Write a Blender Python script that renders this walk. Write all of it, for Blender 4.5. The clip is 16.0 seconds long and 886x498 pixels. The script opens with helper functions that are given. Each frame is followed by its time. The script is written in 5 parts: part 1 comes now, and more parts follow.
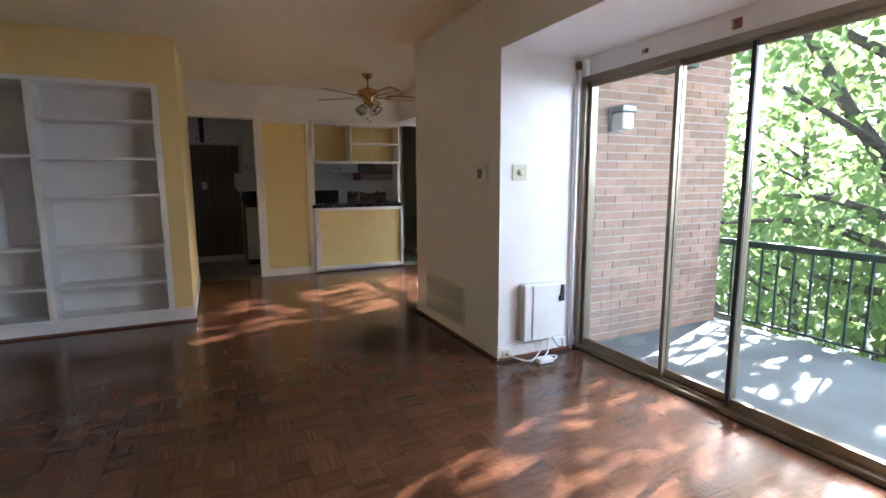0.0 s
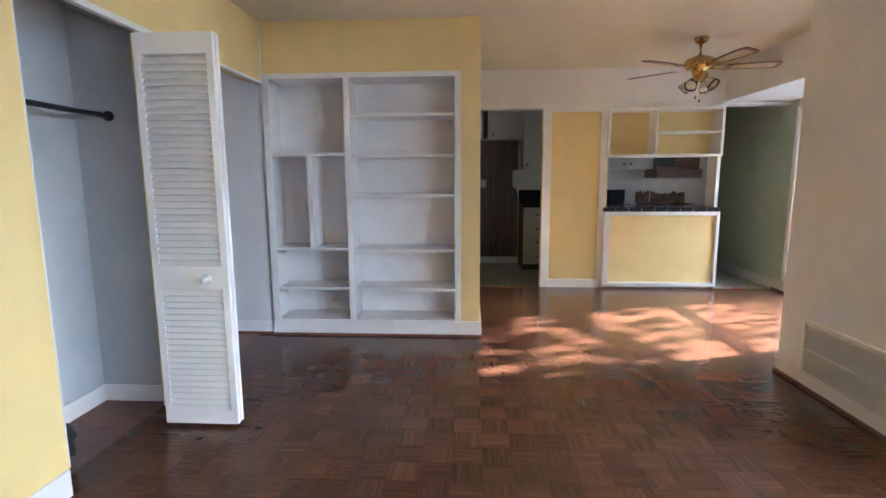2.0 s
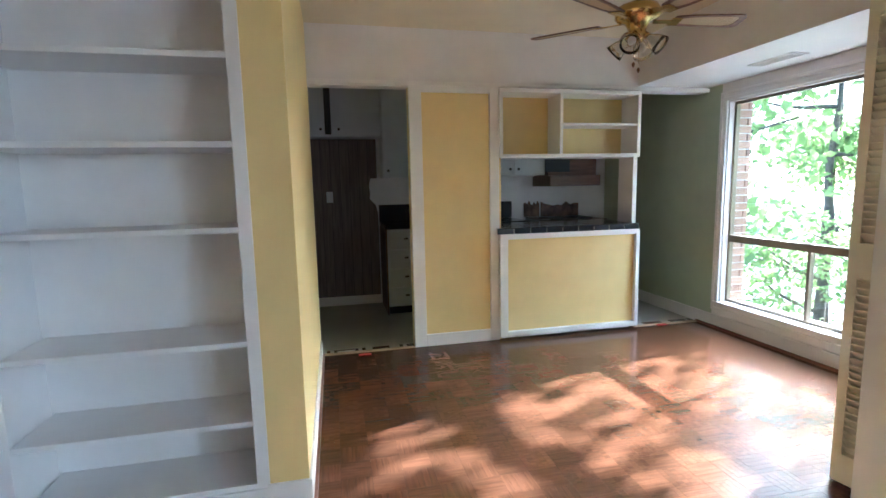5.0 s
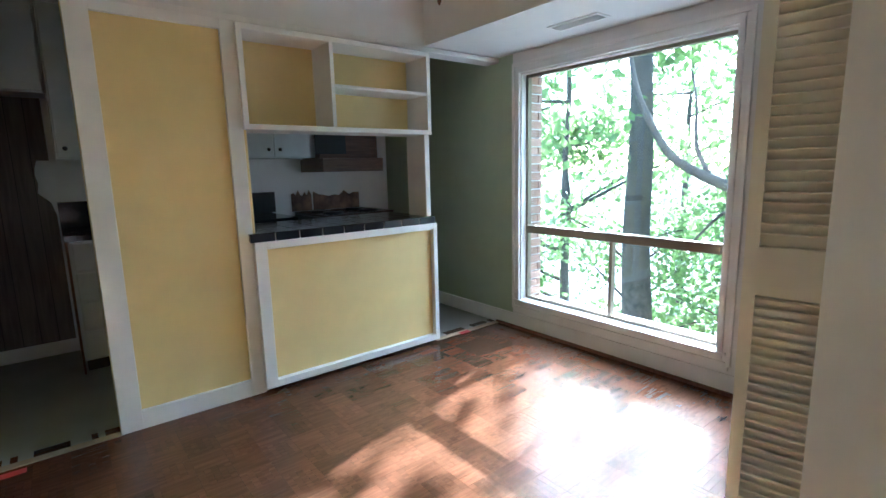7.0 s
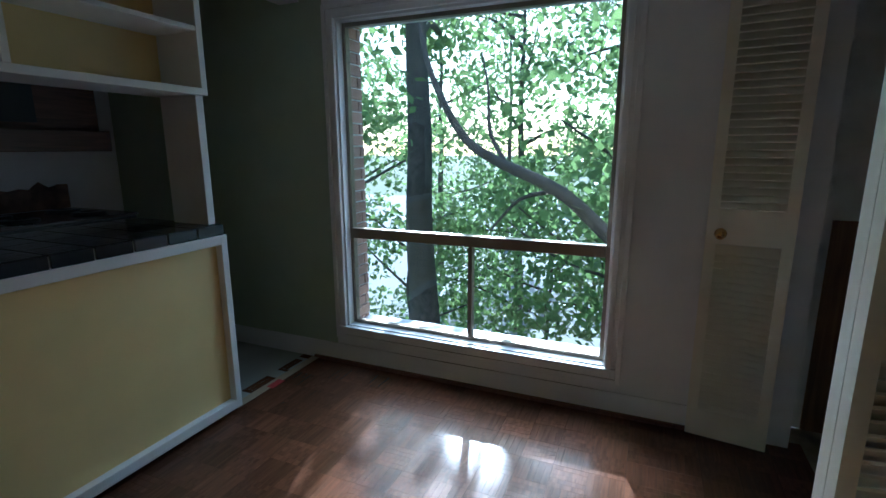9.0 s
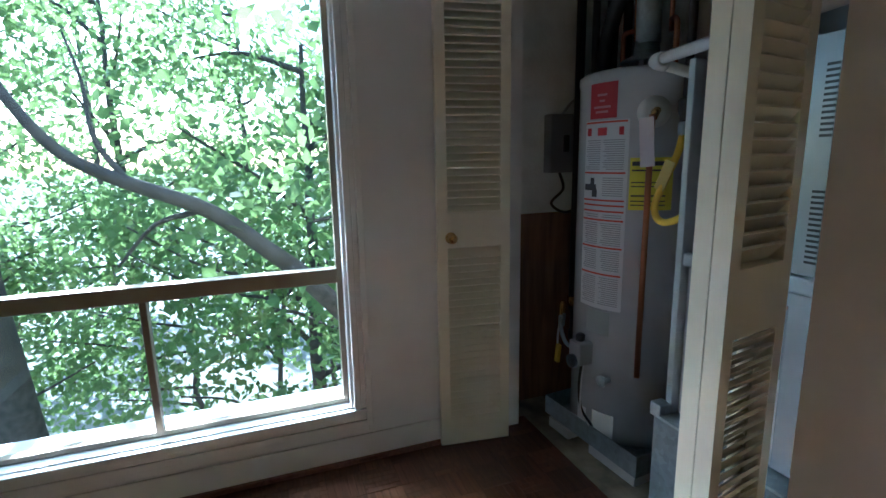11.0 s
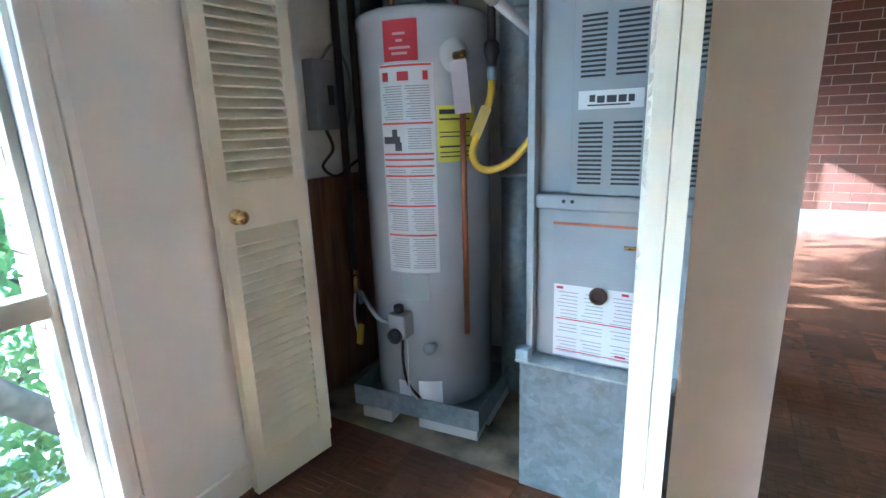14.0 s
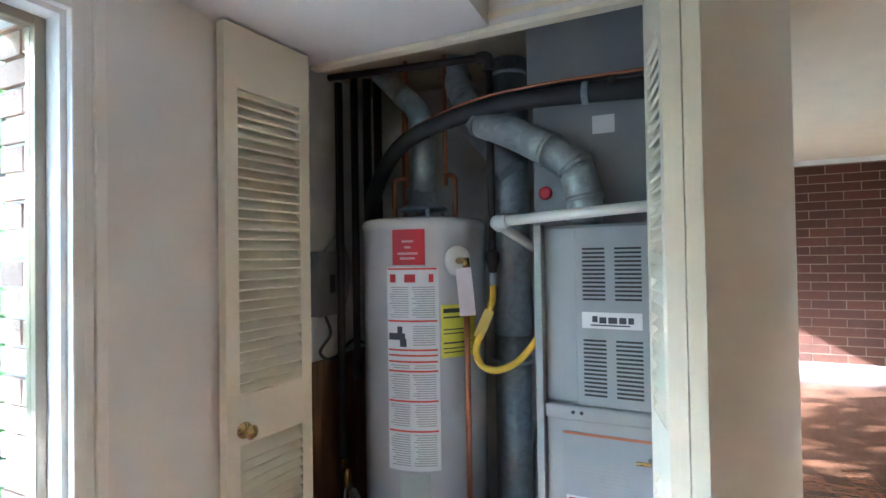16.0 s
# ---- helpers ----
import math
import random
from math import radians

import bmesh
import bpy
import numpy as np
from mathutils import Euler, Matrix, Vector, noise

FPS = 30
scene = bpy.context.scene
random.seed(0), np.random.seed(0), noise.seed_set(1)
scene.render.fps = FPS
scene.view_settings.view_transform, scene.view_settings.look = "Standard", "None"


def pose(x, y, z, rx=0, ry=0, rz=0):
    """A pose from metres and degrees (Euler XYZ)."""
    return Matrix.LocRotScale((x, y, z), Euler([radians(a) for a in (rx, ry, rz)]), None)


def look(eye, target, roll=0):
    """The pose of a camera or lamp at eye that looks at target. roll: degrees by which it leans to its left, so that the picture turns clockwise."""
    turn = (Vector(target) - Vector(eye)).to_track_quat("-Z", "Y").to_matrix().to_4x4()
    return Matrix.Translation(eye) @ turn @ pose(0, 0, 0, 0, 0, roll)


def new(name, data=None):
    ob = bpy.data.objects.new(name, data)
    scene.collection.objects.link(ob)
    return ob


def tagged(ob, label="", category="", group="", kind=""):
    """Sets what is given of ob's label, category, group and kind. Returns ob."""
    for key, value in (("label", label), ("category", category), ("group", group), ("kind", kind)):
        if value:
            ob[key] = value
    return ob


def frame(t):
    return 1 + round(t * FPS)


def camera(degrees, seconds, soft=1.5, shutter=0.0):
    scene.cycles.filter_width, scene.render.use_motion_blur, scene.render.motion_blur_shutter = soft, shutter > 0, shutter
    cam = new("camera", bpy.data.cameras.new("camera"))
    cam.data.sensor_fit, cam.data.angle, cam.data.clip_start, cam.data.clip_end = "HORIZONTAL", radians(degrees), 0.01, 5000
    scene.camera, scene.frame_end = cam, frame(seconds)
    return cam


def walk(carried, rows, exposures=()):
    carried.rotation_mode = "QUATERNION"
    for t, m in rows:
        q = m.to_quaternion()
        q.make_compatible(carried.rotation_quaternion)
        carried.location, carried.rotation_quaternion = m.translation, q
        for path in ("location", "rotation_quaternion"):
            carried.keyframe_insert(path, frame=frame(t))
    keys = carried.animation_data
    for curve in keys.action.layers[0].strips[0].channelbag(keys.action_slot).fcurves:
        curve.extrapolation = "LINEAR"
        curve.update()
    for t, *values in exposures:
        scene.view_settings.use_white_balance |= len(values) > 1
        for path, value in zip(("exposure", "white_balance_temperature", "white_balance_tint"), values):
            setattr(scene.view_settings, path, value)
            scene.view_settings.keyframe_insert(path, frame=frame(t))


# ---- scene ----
cam = camera(84.8, 16.0)
PATH = [
    (0, (0.227, -1.031, 1.296), (1.071, 0.761, 1.015), -0.3),
    (0.5, (0.111, -0.751, 1.355), (0.841, 1.085, 1.043), 0.1),
    (1, (-0.085, -0.63, 1.313), (0.37, 1.297, 1.031), -0.7),
    (1.5, (-0.041, -0.363, 1.336), (0.066, 1.613, 1.052), -1.3),
    (2, (-0.073, 0.072, 1.311), (-0.188, 2.048, 1.023), -0.3),
    (2.5, (-0.158, 0.418, 1.269), (-0.38, 2.386, 0.99), 0.1),
    (3, (-0.07, 0.7, 1.321), (-0.419, 2.646, 1.02), 0.3),
    (3.5, (-0.005, 0.991, 1.306), (-0.347, 2.933, 0.974), -0.5),
    (4, (-0.049, 1.292, 1.313), (-0.139, 3.266, 1.002), -0.8),
    (4.5, (0.038, 1.673, 1.322), (0.22, 3.647, 1.061), -0.8),
    (7, (0.635, 3.056, 1.309), (1.862, 4.601, 0.98), -1.4),
    (7.5, (0.81, 3.244, 1.277), (2.165, 4.684, 0.977), -0.9),
    (8, (0.964, 3.459, 1.265), (2.438, 4.769, 0.934), -1.1),
    (8.5, (1.063, 3.702, 1.272), (2.683, 4.818, 0.911), -1.0),
    (9, (1.114, 4.009, 1.312), (2.915, 4.777, 0.905), -0.2),
    (9.5, (1.282, 4.2, 1.323), (3.19, 4.605, 0.881), -0.5),
    (10, (1.387, 4.283, 1.267), (3.344, 4.324, 0.854), -0.7),
    (12.5, (1.885, 4.625, 1.316), (3.201, 3.182, 0.903), -1.9),
    (13, (1.998, 4.644, 1.308), (3.14, 3.062, 0.872), -2.2),
    (13.5, (2.121, 4.601, 1.278), (3.163, 2.95, 0.846), -2.0),
    (14, (2.181, 4.662, 1.197), (3.146, 2.98, 0.709), -1.9),
    (14.5, (2.208, 4.7, 1.216), (3.133, 3.007, 0.692), -1.7),
    (15, (2.203, 4.648, 1.33), (3.172, 2.944, 0.937), -1.6),
    (15.5, (2.203, 4.642, 1.412), (3.189, 2.911, 1.226), -1.3),
    (16, (2.312, 4.773, 1.45), (3.135, 2.951, 1.481), -0.9),
]
EXPOSE = [(0.0, 3.08, 5700, 18), (1.0, 3.65, 6100, 18), (1.8, 4.2, 5500, 18), (2.5, 3.8, 5300, 17), (3.0, 3.66, 5100, 18), (3.5, 3.4, 5000, 17), (4.0, 3.3, 5000, 9), (4.5, 4.0, 5050, 10), (7.0, 3.65, 4750, 6), (7.5, 2.88, 4600, 5), (8.5, 1.88, 4500, 4), (9.0, 1.47, 4500, 3), (10.0, 1.0, 4600, 2), (12.3, 4.3, 4450, 6), (13.0, 4.1, 4350, 2), (14.5, 4.25, 4400, 2), (15.0, 4.5, 4450, 3), (16.0, 4.0, 4700, 4)]
walk(cam, [(t, look(eye, target, roll)) for t, eye, target, roll in PATH], exposures=EXPOSE)

# ---- light ----
SUN_AZ, SUN_EL = 72.0, 27.0          # degrees clockwise from +y, and above the horizon
world = bpy.data.worlds.new("world")
scene.world = world
world.use_nodes = True
wn = world.node_tree
sky = wn.nodes.new("ShaderNodeTexSky")
sky.sky_type, sky.sun_disc = "NISHITA", False
sky.sun_elevation, sky.sun_rotation = radians(SUN_EL), radians(SUN_AZ)
wn.nodes["Background"].inputs["Strength"].default_value = 0.105
wn.links.new(sky.outputs[0], wn.nodes["Background"].inputs["Color"])
sun = new("sun", bpy.data.lights.new("sun", "SUN"))
sun.data.energy, sun.data.angle, sun.data.color = 5.0, radians(0.53), (1.0, 0.94, 0.85)
_a, _e = radians(SUN_AZ), radians(SUN_EL)
sun_dir = Vector((math.sin(_a) * math.cos(_e), math.cos(_a) * math.cos(_e), math.sin(_e)))
sun.matrix_world = look(sun_dir * 40, (0, 0, 0))


# added area lamps, out of view beyond the openings, that brighten the rooms
for name, at, to, sx, sy, power in (("fill_lamp_window", (5.4, 4.9, 3.9), (2.6, 4.9, .5), 2.2, 1.8, 21), ("fill_lamp_door", (4.6, -.5, 2.6), (-.4, 3.4, .9), 1.6, 2.0, 23)):
    lamp = new(name, bpy.data.lights.new(name, "AREA"))
    lamp.data.shape, lamp.data.size, lamp.data.size_y = "RECTANGLE", sx, sy
    lamp.data.energy, lamp.data.color = power, (0.78, 0.90, 1.0)
    lamp.matrix_world = look(at, to)


# ---- materials ----
def mat(name, color, rough=0.5, metal=0.0, var=0.06, scale=6.0, bump=0.05, bscale=60.0, coat=0.0, rand=0.0, island=0.0, rv=0.08):
    """A painted or plain surface with stains at two scales and a fine relief."""
    m = bpy.data.materials.new(name)
    m.use_nodes = True
    nt = m.node_tree
    b = nt.nodes["Principled BSDF"]
    tc = nt.nodes.new("ShaderNodeTexCoord")
    n1 = nt.nodes.new("ShaderNodeTexNoise")
    n1.inputs["Scale"].default_value, n1.inputs["Detail"].default_value = scale, 6
    n2 = nt.nodes.new("ShaderNodeTexNoise")
    n2.inputs["Scale"].default_value, n2.inputs["Detail"].default_value = bscale, 3
    for n in (n1, n2):
        nt.links.new(tc.outputs["Object"], n.inputs["Vector"])
    mr = nt.nodes.new("ShaderNodeMapRange")
    mr.inputs["From Min"].default_value, mr.inputs["From Max"].default_value = 0.3, 0.7
    mr.inputs["To Min"].default_value, mr.inputs["To Max"].default_value = 1 - var, 1 + var
    nt.links.new(n1.outputs["Fac"], mr.inputs["Value"])
    last = mr.outputs[0]
    for amount, node, sock in ((rand, "ShaderNodeObjectInfo", "Random"), (island, "ShaderNodeNewGeometry", "Random Per Island")):
        if amount:
            oi = nt.nodes.new(node)
            m2 = nt.nodes.new("ShaderNodeMapRange")
            m2.inputs["To Min"].default_value, m2.inputs["To Max"].default_value = 1 - amount, 1 + amount
            nt.links.new(oi.outputs[sock], m2.inputs["Value"])
            mu = nt.nodes.new("ShaderNodeMath")
            mu.operation = "MULTIPLY"
            nt.links.new(last, mu.inputs[0])
            nt.links.new(m2.outputs[0], mu.inputs[1])
            last = mu.outputs[0]
    hs = nt.nodes.new("ShaderNodeHueSaturation")
    hs.inputs["Color"].default_value = (*color, 1)
    nt.links.new(last, hs.inputs["Value"])
    nt.links.new(hs.outputs[0], b.inputs["Base Color"])
    rr = nt.nodes.new("ShaderNodeMapRange")
    rr.inputs["To Min"].default_value, rr.inputs["To Max"].default_value = max(0.02, rough - rv), min(1, rough + rv)
    nt.links.new(n1.outputs["Fac"], rr.inputs["Value"])
    nt.links.new(rr.outputs[0], b.inputs["Roughness"])
    b.inputs["Metallic"].default_value = metal
    b.inputs["Coat Weight"].default_value = coat
    bp = nt.nodes.new("ShaderNodeBump")
    bp.inputs["Strength"].default_value, bp.inputs["Distance"].default_value = bump, 0.01
    nt.links.new(n2.outputs["Fac"], bp.inputs["Height"])
    nt.links.new(bp.outputs[0], b.inputs["Normal"])
    return m


def wood(name, dark, light, rough=0.4, axis=0, scale=1.0, coat=0.0, rand=0.25, bump=0.05, island=0.0, rv=0.08):
    """Grain drawn out along one axis of the object."""
    m = mat(name, light, rough, coat=coat, bump=bump, rv=rv)
    nt = m.node_tree
    b = nt.nodes["Principled BSDF"]
    tc = nt.nodes.new("ShaderNodeTexCoord")
    mp = nt.nodes.new("ShaderNodeMapping")
    sc = [40 * scale] * 3
    sc[axis] = 3.0 * scale
    mp.inputs["Scale"].default_value = sc
    n = nt.nodes.new("ShaderNodeTexNoise")
    n.inputs["Scale"].default_value, n.inputs["Detail"].default_value, n.inputs["Distortion"].default_value = 1.5, 8, 0.6
    oi = nt.nodes.new("ShaderNodeObjectInfo")
    geo = nt.nodes.new("ShaderNodeNewGeometry")
    ad = nt.nodes.new("ShaderNodeVectorMath")
    ad.operation = "ADD"
    cb = nt.nodes.new("ShaderNodeCombineXYZ")
    sm = nt.nodes.new("ShaderNodeMath")
    sm.operation = "ADD"
    nt.links.new(oi.outputs["Random"], sm.inputs[0])
    nt.links.new(geo.outputs["Random Per Island"], sm.inputs[1])
    ml = nt.nodes.new("ShaderNodeMath")
    ml.operation = "MULTIPLY"
    ml.inputs[1].default_value = 37.0
    nt.links.new(sm.outputs[0], ml.inputs[0])
    for k in range(3):
        nt.links.new(ml.outputs[0], cb.inputs[k])
    nt.links.new(tc.outputs["Object"], ad.inputs[0])
    nt.links.new(cb.outputs[0], ad.inputs[1])
    nt.links.new(ad.outputs[0], mp.inputs["Vector"])
    nt.links.new(mp.outputs[0], n.inputs["Vector"])
    ramp = nt.nodes.new("ShaderNodeValToRGB")
    ramp.color_ramp.elements[0].position, ramp.color_ramp.elements[0].color = 0.3, (*dark, 1)
    ramp.color_ramp.elements[1].position, ramp.color_ramp.elements[1].color = 0.7, (*light, 1)
    nt.links.new(n.outputs["Fac"], ramp.inputs["Fac"])
    hs = nt.nodes.new("ShaderNodeHueSaturation")
    nt.links.new(ramp.outputs[0], hs.inputs["Color"])
    m1 = nt.nodes.new("ShaderNodeMapRange")
    m1.inputs["To Min"].default_value, m1.inputs["To Max"].default_value = 1 - rand, 1 + rand
    nt.links.new(oi.outputs["Random"], m1.inputs["Value"])
    m2 = nt.nodes.new("ShaderNodeMapRange")
    m2.inputs["To Min"].default_value, m2.inputs["To Max"].default_value = 1 - island, 1 + island
    nt.links.new(geo.outputs["Random Per Island"], m2.inputs["Value"])
    mu = nt.nodes.new("ShaderNodeMath")
    mu.operation = "MULTIPLY"
    nt.links.new(m1.outputs[0], mu.inputs[0])
    nt.links.new(m2.outputs[0], mu.inputs[1])
    nt.links.new(mu.outputs[0], hs.inputs["Value"])
    nt.links.new(hs.outputs[0], b.inputs["Base Color"])
    return m


def glass(name, tint=(0.93, 0.97, 0.95), rough=0.0):
    m = bpy.data.materials.new(name)
    m.use_nodes = True
    nt = m.node_tree
    b = nt.nodes["Principled BSDF"]
    b.inputs["Base Color"].default_value = (*tint, 1)
    b.inputs["Transmission Weight"].default_value = 1.0
    b.inputs["Roughness"].default_value = rough
    b.inputs["IOR"].default_value = 1.45
    return m


YELLOW = mat("yellow wall paint", (0.80, 0.62, 0.27), 0.45, var=0.03, bump=0.04)
WHITE = mat("white wall paint", (0.78, 0.76, 0.75), 0.5, var=0.03, bump=0.04)
CREAM = mat("cream gloss paint", (0.78, 0.72, 0.58), 0.35, var=0.03, bump=0.02)
TRIM = mat("white trim paint", (0.82, 0.80, 0.78), 0.35, var=0.03, bump=0.03)
CEIL = mat("ceiling paint", (0.70, 0.62, 0.46), 0.8, var=0.03, bump=0.08)
GREEN = mat("sage green paint", (0.44, 0.50, 0.36), 0.45, var=0.04, bump=0.04)
GREY_WALL = mat("pale grey closet paint", (0.50, 0.52, 0.54), 0.6, var=0.05)
PARQUET = wood("varnished parquet", (0.070, 0.030, 0.016), (0.122, 0.053, 0.027), 0.17, axis=0, scale=1.0, rand=0.0, bump=0.015, island=0.07, rv=0.05)


PARQUET.node_tree.nodes["Principled BSDF"].inputs["Specular IOR Level"].default_value = 0.4


def by_square(m, size, ox, oy, amount):
    """One tone for each square of the mosaic."""
    nt = m.node_tree
    b = nt.nodes["Principled BSDF"]
    geo = nt.nodes.new("ShaderNodeNewGeometry")
    sub = nt.nodes.new("ShaderNodeVectorMath")
    sub.operation = "SUBTRACT"
    sub.inputs[1].default_value = (ox, oy, -.5 * size)
    sc = nt.nodes.new("ShaderNodeVectorMath")
    sc.operation = "SCALE"
    sc.inputs["Scale"].default_value = 1 / size
    fl = nt.nodes.new("ShaderNodeVectorMath")
    fl.operation = "FLOOR"
    wnz = nt.nodes.new("ShaderNodeTexWhiteNoise")
    mr = nt.nodes.new("ShaderNodeMapRange")
    mr.inputs["To Min"].default_value, mr.inputs["To Max"].default_value = 1 - amount, 1 + amount
    hs = nt.nodes.new("ShaderNodeHueSaturation")
    nt.links.new(geo.outputs["Position"], sub.inputs[0])
    nt.links.new(sub.outputs[0], sc.inputs[0])
    nt.links.new(sc.outputs[0], fl.inputs[0])
    nt.links.new(fl.outputs[0], wnz.inputs["Vector"])
    nt.links.new(wnz.outputs["Value"], mr.inputs["Value"])
    nt.links.new(mr.outputs[0], hs.inputs["Value"])
    nt.links.new(b.inputs["Base Color"].links[0].from_socket, hs.inputs["Color"])
    nt.links.new(hs.outputs[0], b.inputs["Base Color"])



SUB = mat("dark floor joint", (0.05, 0.02, 0.012), 0.95)
BROWN_MOULD = wood("reddish shoe moulding", (0.10, 0.035, 0.02), (0.2, 0.08, 0.045), 0.4)
VINYL = mat("grey vinyl floor", (0.34, 0.35, 0.31), 0.4, var=0.12, scale=3)
BRICK2 = mat("weathered pink brick", (0.42, 0.26, 0.19), 0.9, var=0.15, scale=14, bump=0.5, bscale=120, rand=0.2, island=0.1)
BRICK = mat("dark red brick", (0.080, 0.025, 0.011), 0.9, var=0.15, scale=14, bump=0.5, bscale=120, rand=0.22, island=0.1)
MORTAR = mat("pale mortar", (0.52, 0.45, 0.39), 0.95, var=0.1, bump=0.4)
CONCRETE = mat("grey balcony concrete", (0.20, 0.215, 0.22), 0.75, var=0.2, scale=2.5, bump=0.2)
CLOSET_FLOOR = mat("stained concrete floor", (0.25, 0.205, 0.135), 0.7, var=0.65, scale=7, bump=0.25)
BLOCKWALL = mat("painted block wall", (0.76, 0.75, 0.72), 0.8, var=0.16, scale=5, bump=0.3)
ALU = mat("bronze anodised aluminium", (0.30, 0.25, 0.19), 0.4, 0.7, var=0.1)
GASKET_GAP = mat("black gasket and shaded gap", (0.03, 0.03, 0.03), 0.6)
RAILMAT = mat("dark green painted steel", (0.03, 0.06, 0.05), 0.5)
BRASS = mat("polished brass", (0.62, 0.42, 0.16), 0.22, 1.0, var=0.08)
BLACK = mat("black plastic", (0.02, 0.02, 0.022), 0.35)
WHITEPL = mat("white plastic", (0.75, 0.75, 0.73), 0.35)
TILE = mat("black glazed tile", (0.02, 0.022, 0.028), 0.12, var=0.1, rand=0.3)
PANELWOOD = wood("grey-brown wall panelling", (0.10, 0.075, 0.065), (0.19, 0.145, 0.125), 0.5, axis=2, scale=0.6)
DARKWOOD = wood("dark brown hood veneer", (0.07, 0.035, 0.02), (0.17, 0.08, 0.045), 0.45)
PLY = wood("stained plywood", (0.11, 0.05, 0.02), (0.24, 0.12, 0.055), 0.6, axis=2, scale=0.5)
BARK = mat("grey-brown bark", (0.10, 0.08, 0.065), 0.95, var=0.35, scale=9, bump=0.9, bscale=25)
GROUND = mat("mown grass and leaf litter", (0.13, 0.15, 0.06), 0.95, var=0.4, scale=0.6, bump=0.4)
PANE = glass("window glass")


def leafmat(name, color):
    m = mat(name, color, 0.45, var=0.25, scale=2.0, island=0.45)
    nt = m.node_tree
    b = nt.nodes["Principled BSDF"]
    out = nt.nodes["Material Output"]
    tr = nt.nodes.new("ShaderNodeBsdfTranslucent")
    tr.inputs["Color"].default_value = (color[0] * 3.6, color[1] * 3.0, color[2] * 3.4, 1)
    mx = nt.nodes.new("ShaderNodeMixShader")
    mx.inputs[0].default_value = 0.5
    nt.links.new(b.outputs[0], mx.inputs[1])
    nt.links.new(tr.outputs[0], mx.inputs[2])
    nt.links.new(mx.outputs[0], out.inputs["Surface"])
    return m


LEAF = leafmat("green leaf", (0.085, 0.145, 0.045))
PAVE = mat("pale sunlit car park", (0.33, 0.32, 0.31), 0.9, var=0.08, scale=0.5)


# ---- mesh helpers ----
def box(bm, x0, x1, y0, y1, z0, z1, bev=0.0, m=None):
    v = [bm.verts.new((x, y, z)) for z in (z0, z1) for y in (y0, y1) for x in (x0, x1)]
    if m is not None:
        for p in v:
            p.co = m @ p.co
    fs = [bm.faces.new([v[i] for i in f]) for f in ((0, 2, 3, 1), (4, 5, 7, 6), (0, 1, 5, 4), (2, 6, 7, 3), (0, 4, 6, 2), (1, 3, 7, 5))]
    if bev > 0:
        es = list({e for f in fs for e in f.edges})
        bmesh.ops.bevel(bm, geom=es, offset=bev, segments=2, affect="EDGES", profile=0.5)
    return bm


def boxes(*rows, bev=0.0):
    bm = bmesh.new()
    for r in rows:
        box(bm, *r, bev=bev)
    return bm


def lathe(bm, profile, m=None, n=24, cap=True):
    """Turns (radius, height) pairs round z."""
    m = m or Matrix()
    rings = []
    for r, z in profile:
        rings.append([bm.verts.new(m @ Vector((r * math.cos(2 * math.pi * k / n), r * math.sin(2 * math.pi * k / n), z))) for k in range(n)])
    for a, b in zip(rings, rings[1:]):
        for k in range(n):
            f = bm.faces.new((a[k], a[(k + 1) % n], b[(k + 1) % n], b[k]))
            f.smooth = True
    if cap:
        bm.faces.new(rings[0][::-1])
        bm.faces.new(rings[-1])
    return bm


def tube(bm, pts, r, n=10, cap=True):
    """A round pipe along points; r is one radius or one for each point."""
    pts = [Vector(p) for p in pts]
    rs = r if isinstance(r, (list, tuple)) else [r] * len(pts)
    rings, up = [], None
    for i, p in enumerate(pts):
        d = (pts[min(i + 1, len(pts) - 1)] - pts[max(i - 1, 0)]).normalized()
        if up is None:
            up = d.orthogonal().normalized()
        up = (up - d * up.dot(d)).normalized()
        side = d.cross(up)
        rings.append([bm.verts.new(p + (up * math.cos(2 * math.pi * k / n) + side * math.sin(2 * math.pi * k / n)) * rs[i]) for k in range(n)])
    for a, b in zip(rings, rings[1:]):
        for k in range(n):
            f = bm.faces.new((a[k], a[(k + 1) % n], b[(k + 1) % n], b[k]))
            f.smooth = True
    if cap:
        bm.faces.new(rings[0][::-1])
        bm.faces.new(rings[-1])
    return bm


def smooth_path(pts, k=6):
    """Catmull-Rom points through pts."""
    p = [Vector(q) for q in pts]
    p = [p[0] * 2 - p[1]] + p + [p[-1] * 2 - p[-2]]
    out = []
    for i in range(1, len(p) - 2):
        for j in range(k):
            t = j / k
            out.append(0.5 * ((2 * p[i]) + (p[i + 1] - p[i - 1]) * t + (2 * p[i - 1] - 5 * p[i] + 4 * p[i + 1] - p[i + 2]) * t * t
                              + (3 * p[i] - p[i - 1] - 3 * p[i + 1] + p[i + 2]) * t ** 3))
    return out + [p[-2]]


def mesh_of(name, bm, material):
    bmesh.ops.recalc_face_normals(bm, faces=bm.faces)
    me = bpy.data.meshes.new(name)
    bm.to_mesh(me)
    bm.free()
    me.materials.append(material)
    return me


def thing(name, at=(0, 0, 0), label="", category="", group="", rz=0.0, kind=""):
    ob = new(name)
    ob.matrix_basis = pose(*at, 0, 0, rz)
    ob.empty_display_size = 0.1
    return tagged(ob, label, category, group, kind)


def chain(ob):
    m = ob.matrix_basis.copy()
    while ob.parent:
        ob = ob.parent
        m = ob.matrix_basis @ m
    return m


